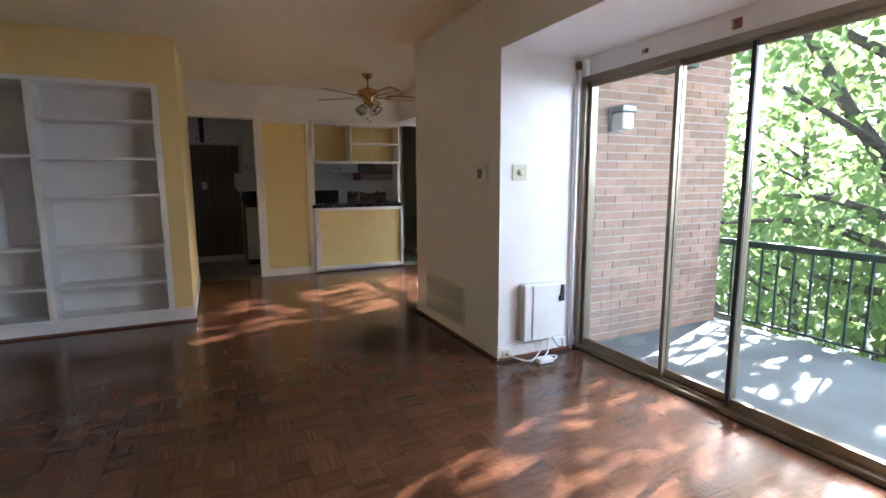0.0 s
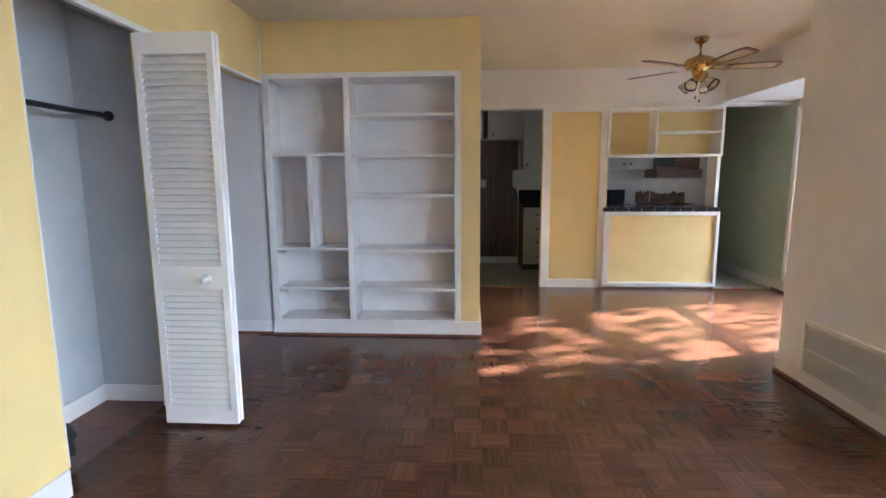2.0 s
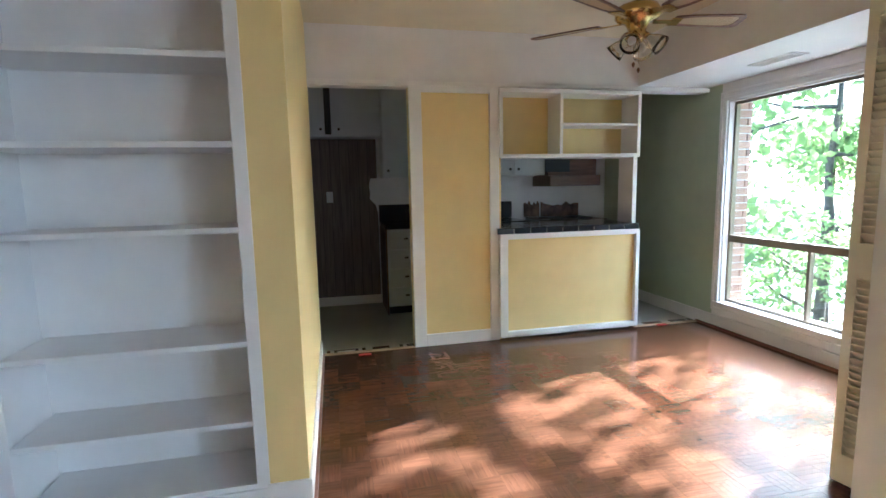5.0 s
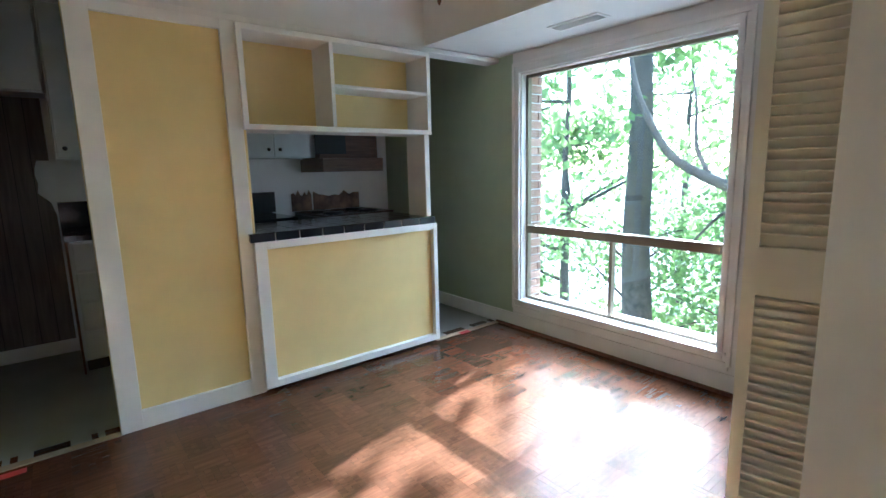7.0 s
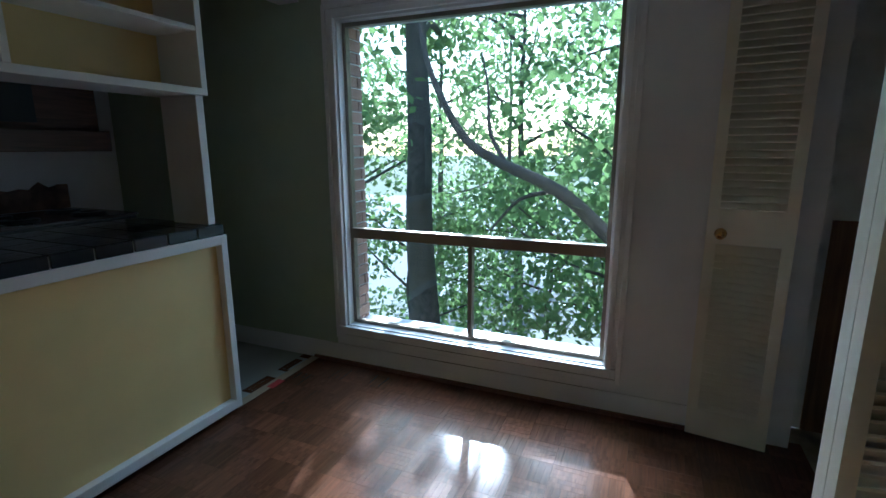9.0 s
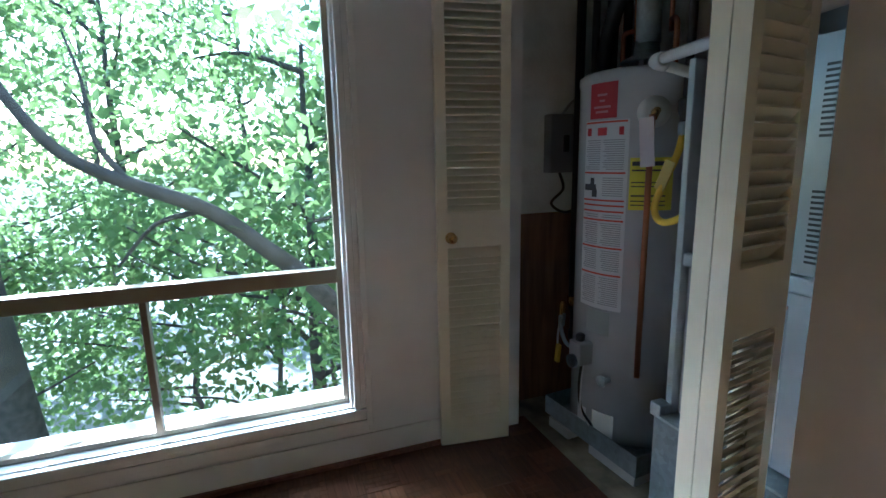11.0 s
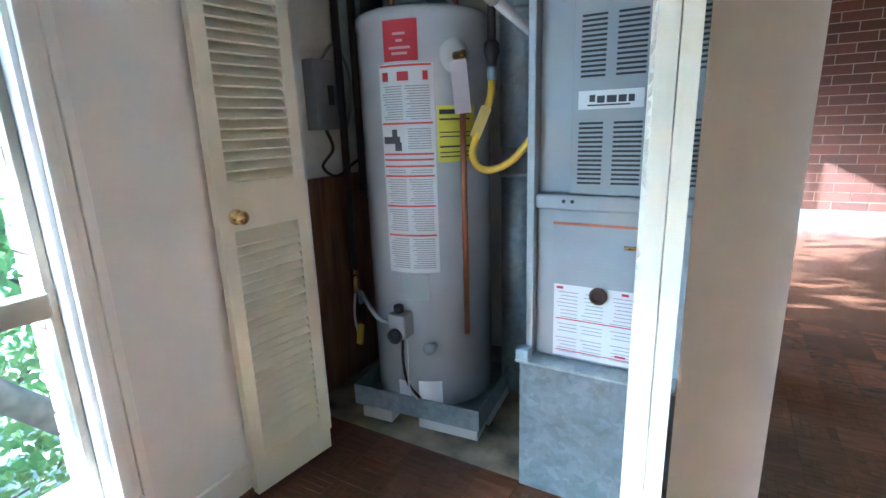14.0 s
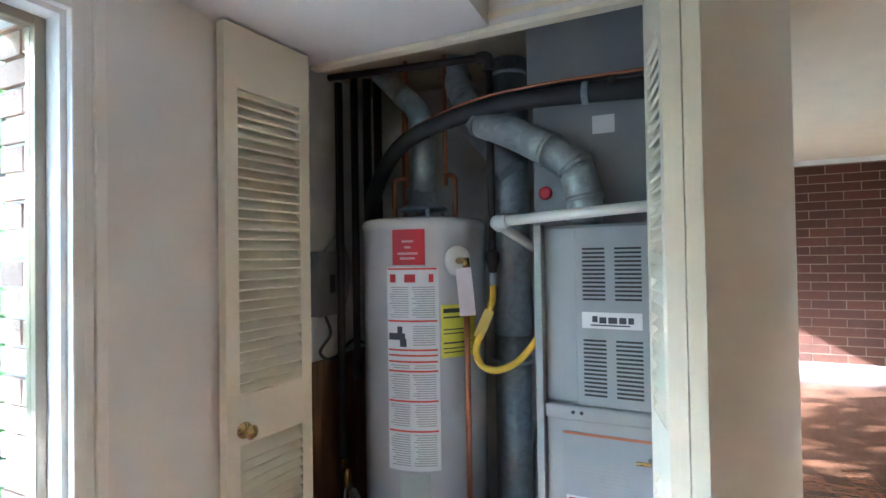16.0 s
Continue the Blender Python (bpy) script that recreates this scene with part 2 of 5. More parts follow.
def part(name, bm, material, parent, label="", local=False):
    """One mesh under a thing. Without local, bm holds world coordinates."""
    if not local:
        bmesh.ops.transform(bm, matrix=chain(parent).inverted(), verts=bm.verts)
    ob = new(name, mesh_of(name, bm, material))
    ob.parent = parent
    return tagged(ob, label)


def structure(name, bm, material, label=""):
    return tagged(new(name, mesh_of(name, bm, material)), label, kind="structure")


# ---- structure ----
H = 2.54                    # ceiling
XW, XE, XD, XB = -1.75, 3.49, 2.72, 2.02     # west wall, dining east wall, door plane, west face of the closet block
YS, YK, YB0, YB1 = -2.4, 5.91, 1.85, 3.37    # south wall, kitchen front, south and north faces of the block
YP = 4.0                    # front of the shelf wall
HL = 2.12                   # lowered soffits and openings

structure("wall_west", boxes((XW - .12, XW, YS, 1.86, 0, H), (XW - .12, XW, 1.86, 2.66, 2.08, H), (XW - .12, XW, 2.66, 2.78, 0, H),
                             (XW - .12, XW, 2.78, YP, 2.08, H)), YELLOW, "yellow painted wall with closet and hall openings")
structure("wall_shelf", boxes((-3.2, XW, YP + .02, YP + .14, 0, H)), WHITE, "white painted hall wall")
structure("wall_shelf_header", boxes((XW, -.155, YP + .03, YP + .4, 2.14, H)), YELLOW, "yellow wall above the shelves")
structure("wall_pillar", boxes((-.155, 0, YP, YK + .1, 0, H)), YELLOW, "yellow painted wall end")
structure("wall_kitchen_header", boxes((0, XE, YK, YK + .12, 2.11, H)), WHITE, "white wall above the kitchen openings")
structure("wall_east_dining", boxes((XE, XE + .245, YB1 - .01, 4.15, 0, H), (XE, XE + .245, 4.15, 5.66, 0, .24), (XE, XE + .245, 4.15, 5.66, 2.0, H),
                                    (XE, XE + .245, 5.66, 5.74, 0, H)), WHITE, "white painted wall round the window")
structure("wall_east_kitchen", boxes((XE, XE + .245, 5.74, 9.0, 0, H)), GREEN, "sage green painted wall")
structure("wall_kitchen_back", boxes((-1.6, XE, 7.6, 7.72, 0, H)), WHITE, "pale kitchen back wall")
structure("wall_kitchen_west", boxes((-1.72, -1.6, YK, 7.72, 0, H), (-1.6, -.13, YK, YK + .1, 0, H)), WHITE)
structure("wall_block_west", boxes((XB, XB + .1, YB0, YB1, 0, H)), WHITE, "white painted closet wall")
structure("wall_block_south", boxes((XB + .1, XD + .08, YB0, YB0 + .1, 0, H)), WHITE)
structure("wall_block_north", boxes((XB + .1, 2.228, YB1 - .1, YB1, 0, H), (2.228, XE, YB1 - .1, YB1, 2.17, H)), WHITE)
structure("wall_closet_back", boxes((XB + .1, XE + .28, 2.45, 2.55, 0, H)), BLOCKWALL, "unpainted grey block wall of the heater closet")
structure("wall_bay_header", boxes((XB, XB + .1, YS, YB0, 2.16, H)), WHITE)
structure("ceiling_bay", boxes((XB + .1, XD + .1, YS, YB0, 2.16, 2.26)), WHITE)
structure("wall_door_header", boxes((XD, XD + .1, YS, YB0 - .06, 2.03, 2.16), (XD - .005, XD + .1, YB0 - .002, YB0, 0, 2.16)), WHITE)
structure("wall_door_south", boxes((XD, XD + .1, YS, -1.95, 0, 2.03)), WHITE)
structure("soffit", boxes((2.78, XE, YB1, YK, HL + .03, H)), WHITE, "white lowered soffit over the window")
structure("ceiling", boxes((-3.3, XE + .3, YS - .2, 7.8, H, H + .15)), CEIL, "off-white painted ceiling")
structure("wall_south_backing", boxes((XW - .2, XD + .2, YS - .2, YS - .005, 0, H)), mat("tan mortar", (0.27, 0.19, 0.14), 0.95, var=0.1, bump=0.4))
structure("floor_base", boxes((XW - .12, XB + .05, YS, YK, -.2, -.008), (XB + .05, XE, YB1 - .03, YK, -.2, -.008), (XB + .05, XD + .1, YS, YB0 + .02, -.2, -.008)), SUB, "dark floor under the parquet")
structure("floor_hall", boxes((-3.3, XW - .12, 1.7, 6.0, -.2, -.001)), BROWN_MOULD, "dark hall floor")
structure("floor_kitchen", boxes((-1.72, XE, YK, 7.72, -.2, .0)), VINYL, "grey vinyl kitchen floor")
structure("wall_hall", boxes((-3.4, -3.3, 1.6, 6.2, 0, H), (-3.3, XW - .12, 6.1, 6.2, 0, H)), WHITE)
structure("wall_closet_west", boxes((-2.37, -2.27, 1.76, 2.72, 0, H), (-2.27, XW - .12, 1.66, 1.76, 0, H), (-3.3, XW - .12, 2.72, 2.78, 0, H)), GREY_WALL, "pale grey coat closet walls")
structure("wall_far_closure", boxes((-3.4, XW - .12, 1.5, 1.6, 0, H), (-2.5, -2.4, 4.14, 6.2, 0, H)), WHITE)

# baseboards
structure("baseboard", boxes((XB - .012, XB, YB0 - .012, YB1 + .012, 0, .10), (XB, XD, YB0 - .012, YB0, 0, .10), (XB, 2.216, YB1, YB1 + .012, 0, .1),
                             (XE - .012, XE, YB1 + .3, YK + 1.6, 0, .12), (XW, XW + .012, YS, 1.85, 0, .12), (-2.45, XW, YP + .008, YP + .02, 0, .11),
                             (-.165, .012, YP - .014, YP, 0, .13), (0, .012, YP, YK - .02, 0, .13), (XW, XD, YS, YS + .014, 0, .11),
                             (-2.27, -2.258, 1.76, 2.72, 0, .1), (-2.258, XW - .12, 2.708, 2.72, 0, .1), bev=.003), TRIM, "white painted baseboards")
structure("shoe_moulding", boxes((XB - .026, XB - .012, YB0 - .026, YB1, 0, .02), (XB, XD, YB0 - .026, YB0 - .012, 0, .02), (XE - .026, XE - .012, YB1 + .3, YK, 0, .02),
                                 (-2.45, XW + .01, YP - .006, YP + .008, 0, .018), (XW + .01, .026, YP - .03, YP - .014, 0, .018), (.012, .026, YP, YK - .02, 0, .018)), BROWN_MOULD, "reddish brown shoe moulding")


# ---- window and sliding door ----
def window():
    w = thing("window_1", (XE, 4.9, .24), kind="structure", label="tall window with white frame and a bronze rail")
    y0, y1, z0, z1 = 4.15, 5.66, .24, 2.0
    tr = []
    for k, (a, b) in enumerate(((0, .028), (.028, .05), (.05, .075))):
        p = (.022, .012, .02)[k]
        tr += [(XE - p, XE, y0 - b, y0 - a, z0 - b, z1 + b), (XE - p, XE, y1 + a, y1 + b, z0 - b, z1 + b),
               (XE - p, XE, y0 - a, y1 + a, z1 + a, z1 + b), (XE - p, XE, y0 - a, y1 + a, z0 - b, z0 - a)]
    tr.append((XE - .014, XE, y0 - .06, y1 + .06, z0 - .105, z0 - .0755))
    part("window_frame", boxes(*tr, bev=.003), TRIM, w, "white moulded window casing")
    part("jamb", boxes((XE, XE + .094, y0, y0 + .012, z0, z1), (XE, XE + .094, y1 - .012, y1, z0, z1), (XE, XE + .094, y0 + .012, y1 - .012, z1 - .012, z1),
                       (XE, XE + .094, y0 + .012, y1 - .012, z0, z0 + .012)), TRIM, w)
    f = .022
    x0, x1 = XE + .05, XE + .09
    part("sash", boxes((x0, x1, y0 + .012, y0 + .012 + f, z0 + .012, z1 - .012), (x0, x1, y1 - .012 - f, y1 - .012, z0 + .012, z1 - .012),
                       (x0, x1, y0 + .034, y1 - .034, z1 - .034, z1 - .012), (x0, x1, y0 + .034, y1 - .034, z0 + .012, z0 + .034), bev=.002), ALU, w, "bronze aluminium sash")
    part("window_rail", boxes((x0 - .02, x1, y0 + .034, y1 - .034, .79, .85), bev=.004), ALU, w, "bronze aluminium cross rail")
    part("window_mullion", boxes((x0 - .005, x1, 4.87, 4.895, z0 + .034, .79), bev=.003), ALU, w)
    part("window_sill", boxes((XE - .03, XE + .05, y0 - .05, y1 + .05, z0 - .012, z0 + .006), bev=.003), TRIM, w)
    for a, b, c, d in ((y0 + .034, y1 - .034, .85, z1 - .034), (y0 + .034, 4.87, z0 + .034, .79), (4.895, y1 - .034, z0 + .034, .79)):
        p = part("pane", boxes((x0 + .018, x0 + .022, a, b, c, d)), PANE, w)
        p.visible_shadow = False


def sliding_door():
    d = thing("door_1", (XD, .2, 0), kind="structure", label="bronze framed sliding glass balcony door")
    part("track", boxes((XD - .01, XD + .12, -1.95, YB0 - .002, 0, .03), (XD + .02, XD + .03, -1.95, YB0 - .002, .03, .045), (XD + .06, XD + .07, -1.95, YB0 - .002, .03, .045), bev=.002), ALU, d, "worn bronze sill track")
    part("door_frame", boxes((XD - .01, XD + .11, YB0 - .045, YB0 - .003, .03, 2.0), (XD - .01, XD + .11, -1.95, -1.91, .03, 2.0), (XD - .01, XD + .11, -1.95, YB0 - .002, 1.99, 2.03), bev=.003), ALU, d)
    for i, (a, b, x, m) in enumerate(((1.05, YB0 - .047, XD + .02, ALU), (.60, 1.077, XD + .055, ALU), (-.38, .627, XD + .02, ALU), (-1.36, -.353, XD + .055, ALU), (-1.91, -1.333, XD + .02, ALU))):
        s = .028
        leaf = part("door_leaf", boxes((x, x + .03, a, a + s, .045, 1.99), (x, x + .03, b - s, b, .045, 1.99), (x, x + .03, a + s, b - s, 1.955, 1.99), (x, x + .03, a + s, b - s, .045, .09), bev=.002), m, d, "bronze aluminium door leaf")
        p = part("pane", boxes((x + .013, x + .017, a + s, b - s, .09, 1.955)), PANE, leaf)
        p.visible_shadow = False
    part("gasket", boxes((XD + .005, XD + .02, .59, .612, .05, 1.98)), GASKET_GAP, d, "black rubber seal")


window()
sliding_door()

# ---- balcony ----
# unseen slab, added to cut how far the sun reaches into the living room
structure("sun_block_slab", boxes((XD + .12, 4.75, -2.6, 2.4, 2.6, 2.8)), CONCRETE, "unseen grey concrete slab added to shade the balcony door")
structure("balcony_floor", boxes((XD + .12, 4.50, -2.6, 2.4, -.25, -.02)), CONCRETE, "grey concrete balcony slab")
structure("wall_balcony", boxes((XD + .11, 4.42, 1.907, 2.4, -.02, 2.5)), MORTAR, "mortar core of the balcony brick wall")


def railing():
    r = thing("balcony_railing", (4.48, .2, -.02), "dark green steel balcony railing with thin balusters", "railing")
    part("top_rail", boxes((4.44, 4.52, -2.6, 1.905, .70, .755), bev=.006), RAILMAT, r)
    part("bottom_rail", boxes((4.465, 4.495, -2.6, 1.9, .03, .05), bev=.004), RAILMAT, r)
    first = None
    k = 0
    y = -2.5
    while y < 1.88:
        if first is None:
            first = part("baluster", boxes((-.008, .008, -.008, .008, 0, .66)), RAILMAT, r, local=True)
            o = first
        else:
            o = first.copy()
            scene.collection.objects.link(o)
            o.parent = r
        o.matrix_basis = chain(r).inverted() @ Matrix.Translation((4.48, y, .045))
        y += .13


railing()

# ---- ground, trees ----
structure("ground", boxes((-150, 400, -200, 250, -5.3, -5.0)), GROUND, "grass and leaf litter under the trees")
structure("pavement", boxes((5.2, 60, -40, 60, -4.999, -4.97)), PAVE, "pale sunlit car park beyond the building")


def leaves(name, centers, count, spread, parent, size=(.10, .18), seed=3):
    rng = np.random.default_rng(seed)
    c = np.array([q[:3] for q in centers])
    rad = np.array([q[3] for q in centers])
    pick = rng.integers(0, len(c), count)
    d = rng.normal(size=(count, 3))
    d /= np.linalg.norm(d, axis=1)[:, None]
    p = c[pick] + d * (rad[pick] * rng.uniform(.35, 1.0, count) ** .6)[:, None] * np.array([1, 1, .7])
    s = rng.uniform(*size, count)
    u = rng.normal(size=(count, 3))
    u /= np.linalg.norm(u, axis=1)[:, None]
    w = np.cross(u, rng.normal(size=(count, 3)) + np.array([0, 0, 1.0]))
    w /= np.linalg.norm(w, axis=1)[:, None]
    nrm = np.cross(u, w)
    quad = np.array([[-.5, 0], [-.1, .33], [.5, 0], [-.1, -.33]])
    v = p[:, None, :] + (quad[None, :, 0, None] * u[:, None, :] + quad[None, :, 1, None] * w[:, None, :]) * s[:, None, None]
    v[:, 0] += nrm * s[:, None] * .08
    v[:, 2] -= nrm * s[:, None] * .1
    off = np.array(chain(parent).translation)
    me = bpy.data.meshes.new(name)
    me.from_pydata((v.reshape(-1, 3) - off).tolist(), [], [(4 * i, 4 * i + 1, 4 * i + 2, 4 * i + 3) for i in range(count)])
    me.materials.append(LEAF)
    ob = new(name, me)
    ob.parent = parent
    return ob


def tree(x, y, r, h, seed, count=9000, spread=3.2, lean=(0, 0), low=.25, branches=(), size=(.10, .18), label="", limbs=()):
    rng = random.Random(seed)
    t = thing("tree", (x, y, -5), label or "broadleaf tree with a grey-brown trunk and green crown", "tree", "trees outside")
    bm = bmesh.new()
    pts = [(x + lean[0] * k / 8 + rng.uniform(-.08, .08), y + lean[1] * k / 8 + rng.uniform(-.08, .08), -5 + h * k / 8) for k in range(9)]
    tube(bm, smooth_path(pts, 4), [r * (1.25 - k / 32 * .95) for k in range(33)], 12)
    cen = []
    for k in range(9):
        f = low + (1 - low) * (k + rng.random()) / 9
        a = rng.uniform(0, 6.28)
        i = min(7, int(f * 8))
        p = Vector(pts[i]).lerp(Vector(pts[i + 1]), f * 8 - i) if f < 1 else Vector(pts[8])
        q = p + Vector((math.cos(a), math.sin(a), rng.uniform(.1, .7))) * spread * rng.uniform(.6, 1.0)
        mid = (p + q) / 2 + Vector((0, 0, rng.uniform(-.3, .3)))
        tube(bm, smooth_path([p, mid, q], 4), [r * .4 * (1 - j / 9) + .012 for j in range(9)], 7)
        for m in (mid, q, (mid + q) / 2 + Vector((rng.uniform(-1, 1), rng.uniform(-1, 1), rng.uniform(-.5, 1)))):
            cen.append((*m, rng.uniform(.8, 1.5) * spread / 3))
    for br in branches:
        tube(bm, smooth_path([b[:3] for b in br], 5), [br[0][3] + (br[-1][3] - br[0][3]) * j / (5 * (len(br) - 1)) for j in range(5 * (len(br) - 1) + 1)], 9)
        for b in br[1:]:
            cen.append((b[0], b[1], b[2] + .3, .9))
    for br in limbs:
        n = 6 * (len(br) - 1)
        rr = [b[3] for b in br]
        tube(bm, smooth_path([b[:3] for b in br], 6), [rr[min(j // 6, len(rr) - 2)] + (rr[min(j // 6, len(rr) - 2) + 1] - rr[min(j // 6, len(rr) - 2)]) * (j / 6 - min(j // 6, len(rr) - 2)) for j in range(n + 1)], 10)
    part("trunk", bm, BARK, t)
    leaves("crown", cen, count, spread, t, size, seed)


tree(9.5, 7.92, .29, 13, 1, 3900, 3.1, (-.3, .2), .60, size=(.15, .25))
for i, (x, y) in enumerate(((10.6, 4.4), (11.4, 9.3), (13.2, 6.2), (10.2, 1.4), (14.2, 3.0))):
    tree(x, y, .06, 4.6, 60 + i, 3400, 2.6, (0, 0), .15, size=(.12, .2), label="leafy shrub-like young tree beside the car park")
tree(8.6, .9, .16, 11, 2, 2300, 3.2, (-.8, 1.6), .40, size=(.14, .23))
LIMB = [(7.4, 1.3, -3.6, .15), (6.9, 2.9, -1.4, .12), (6.62, 4.02, 0, .10), (6.6, 4.47, .44, .085), (6.6, 4.95, .84, .075), (6.6, 5.7, 1.18, .06), (6.6, 6.1, 1.47, .05), (6.62, 6.47, 2.1, .037), (6.62, 6.62, 2.62, .03), (6.66, 6.7, 3.2, .02)]
TWIG = [(6.6, 5.55, 1.12, .03), (6.75, 5.8, 1.5, .025), (6.8, 5.85, 2.0, .015), (6.85, 5.95, 2.4, .01)]
LOW_TWIG = [(6.6, 5.0, .84, .03), (6.65, 5.4, .72, .022), (6.7, 5.75, .35, .014)]
tree(7.6, .8, .15, 10, 9, 1900, 2.8, (0, 1.2), .5, size=(.13, .22), limbs=[LIMB, TWIG, LOW_TWIG], branches=[[(7.7, 1.6, .3, .12), (7.5, 1.98, 1.4, .11), (7.5, 2.44, 2.12, .09), (7.5, 2.9, 2.97, .07), (7.6, 3.4, 3.8, .05)]])
for i, (x, y, h, n) in enumerate(((13.5, 12.8, 10, 4500), (12, 3.6, 8.5, 4500), (12.5, -1, 8.5, 3600), (10.5, -5, 9, 3000), (16, 1.5, 10.5, 3800), (17, 8, 11, 4500), (17, -6, 11, 3200), (23, 5, 12, 7000),
                                (23, -3, 12, 6000), (15, 14, 11, 6000), (22, 13, 13, 6000), (7.4, 11.5, 9, 3000), (20, -12, 12, 4000), (30, 0, 15, 5000), (30, 12, 15, 5000))):
    tree(x, y, .14, h, 20 + i, int(n * .72), 3.4, (0, 0), .08, size=(.16, .28))


# ---- built-in shelves ----
def bookshelf():
    b = thing("bookshelf", (-.95, YP, 0), "white painted built-in bookshelf with empty shelves beside the yellow wall end", "bookshelf")
    x0, x1, y0, y1, top = XW, -.155, YP - .004, YP + .30, 2.14
    xm0, xm1 = -1.09, -1.04
    part("plinth", boxes((x0, x1, y0 - .01, y1, 0, .115), bev=.003), TRIM, b)
    part("back", boxes((x0, x1, y1, y1 + .02, .115, top)), TRIM, b)
    part("side", boxes((x0, x0 + .06, y0, y0 + .02, .115, top), (x0, x0 + .02, y0 + .02, y1, .115, top), bev=.002), TRIM, b)
    part("side", boxes((x1 - .05, x1, y0, y0 + .02, .115, top), (x1 - .02, x1, y0 + .02, y1, .115, top), bev=.002), TRIM, b)
    part("divider", boxes((xm0, xm1, y0, y0 + .02, .115, top - .04), (xm0 + .012, xm1 - .012, y0 + .02, y1, .115, top - .04), bev=.002), TRIM, b)
    part("top_board", boxes((x0 + .06, x1 - .05, y0, y1, top - .04, top), bev=.002), TRIM, b)
    for z in (.135, .405, .735, 1.185, 1.505, 1.825):
        part("shelf", boxes((xm1, x1 - .05, y0 + .004, y1, z - .022, z), bev=.002), TRIM, b)
    for z in (.135, .41, .745, 1.52):
        part("shelf", boxes((x0 + .06, xm0, y0 + .004, y1, z - .022, z), bev=.002), TRIM, b)
    part("divider", boxes((-1.41, -1.37, y0 + .004, y1, .745, 1.498), bev=.002), TRIM, b)


bookshelf()


# ---- bifold doors ----
def leaf(bm_frame, w, h, t, louvres, m, s):
    """One louvred leaf in local x (width), z up, y thickness."""
    box(bm_frame, 0, s, 0, t, 0, h, m=m)
    box(bm_frame, w - s, w, 0, t, 0, h, m=m)
    for a, b in ((0, louvres[0][0]), (louvres[0][1], louvres[1][0]), (louvres[1][1], h)):
        box(bm_frame, s, w - s, 0, t, a, b, m=m)


def bifold(name, at, rz, w, h, z0, t, material, label, knob=None, knobmat=None, group="", lou=((.13, .90), (1.045, 1.94)), s=.042, pitch=.03):
    d = thing(name, at, label, "bifold door", group, rz)
    bm = bmesh.new()
    leaf(bm, w, h, t, lou, Matrix.Translation((0, 0, z0)), s)
    part("leaf_frame", bm, material, d, local=True)
    first = None
    for a, b in lou:
        z = a + .01
        while z < b - .012:
            m = Matrix.Translation((s, t / 2, z + z0 + .012)) @ Matrix.Rotation(radians(50), 4, "X")
            if first is None:
                o = first = part("slat", boxes((0, w - 2 * s, -.025, .025, -.0035, .0035)), material, d, local=True)
            else:
                o = first.copy()
                scene.collection.objects.link(o)
                o.parent = d
            o.matrix_basis = m
            z += pitch
    if knob is not None:
        kx, ky, kz = knob
        sgn = -1 if ky <= 0 else 1
        m = Matrix.Translation((kx, ky, kz)) @ Matrix.Rotation(radians(90 * (-sgn)), 4, "X")
        part("knob", lathe(bmesh.new(), [(.024, 0), (.024, .004), (.010, .008), (.009, .02), (.019, .028), (.021, .036), (.014, .044), (.004, .046)], m, 16), knobmat, d, local=True, label="round door knob")
    return d


# coat closet pair, folded at the hall side
bifold("bifold_door", (XW + .048, 2.43, 0), 0, .395, 1.99, .02, .028, TRIM, "white louvred bifold leaf folded open at the coat closet", (.285, 0, .81), WHITEPL, "coat closet bifold leaves", ((.07, .735), (.85, 1.89)), .034, .033)
bifold("bifold_door", (XW + .048, 2.465, 0), 0, .395, 1.99, .02, .028, TRIM, "white louvred bifold leaf folded behind another", None, None, "coat closet bifold leaves", ((.07, .735), (.85, 1.89)), .034, .033)


def rod():
    r = thing("closet_rod", (-2.07, 1.9, 1.66), "black closet hanging rod between the closet walls", "closet rod")
    part("rod", tube(bmesh.new(), [(-2.07, 1.76, 1.66), (-2.07, 2.70, 1.66)], .014), BLACK, r)
    part("bracket", lathe(bmesh.new(), [(.028, 0), (.028, .012)], Matrix.Translation((-2.07, 2.718, 1.66)) @ Matrix.Rotation(radians(90), 4, "X"), 14), BLACK, r)


rod()


# ---- kitchen front ----
def framed(parent, x0, x1, y, z0, z1, wl, wr, wt, wb, name="frame"):
    part(name, boxes((x0, x0 + wl, y - .02, y + .02, z0, z1), (x1 - wr, x1, y - .02, y + .02, z0, z1),
                     (x0 + wl, x1 - wr, y - .02, y + .02, z1 - wt, z1), (x0 + wl, x1 - wr, y - .02, y + .02, z0, z0 + wb), bev=.003), TRIM, parent, "white painted frame")


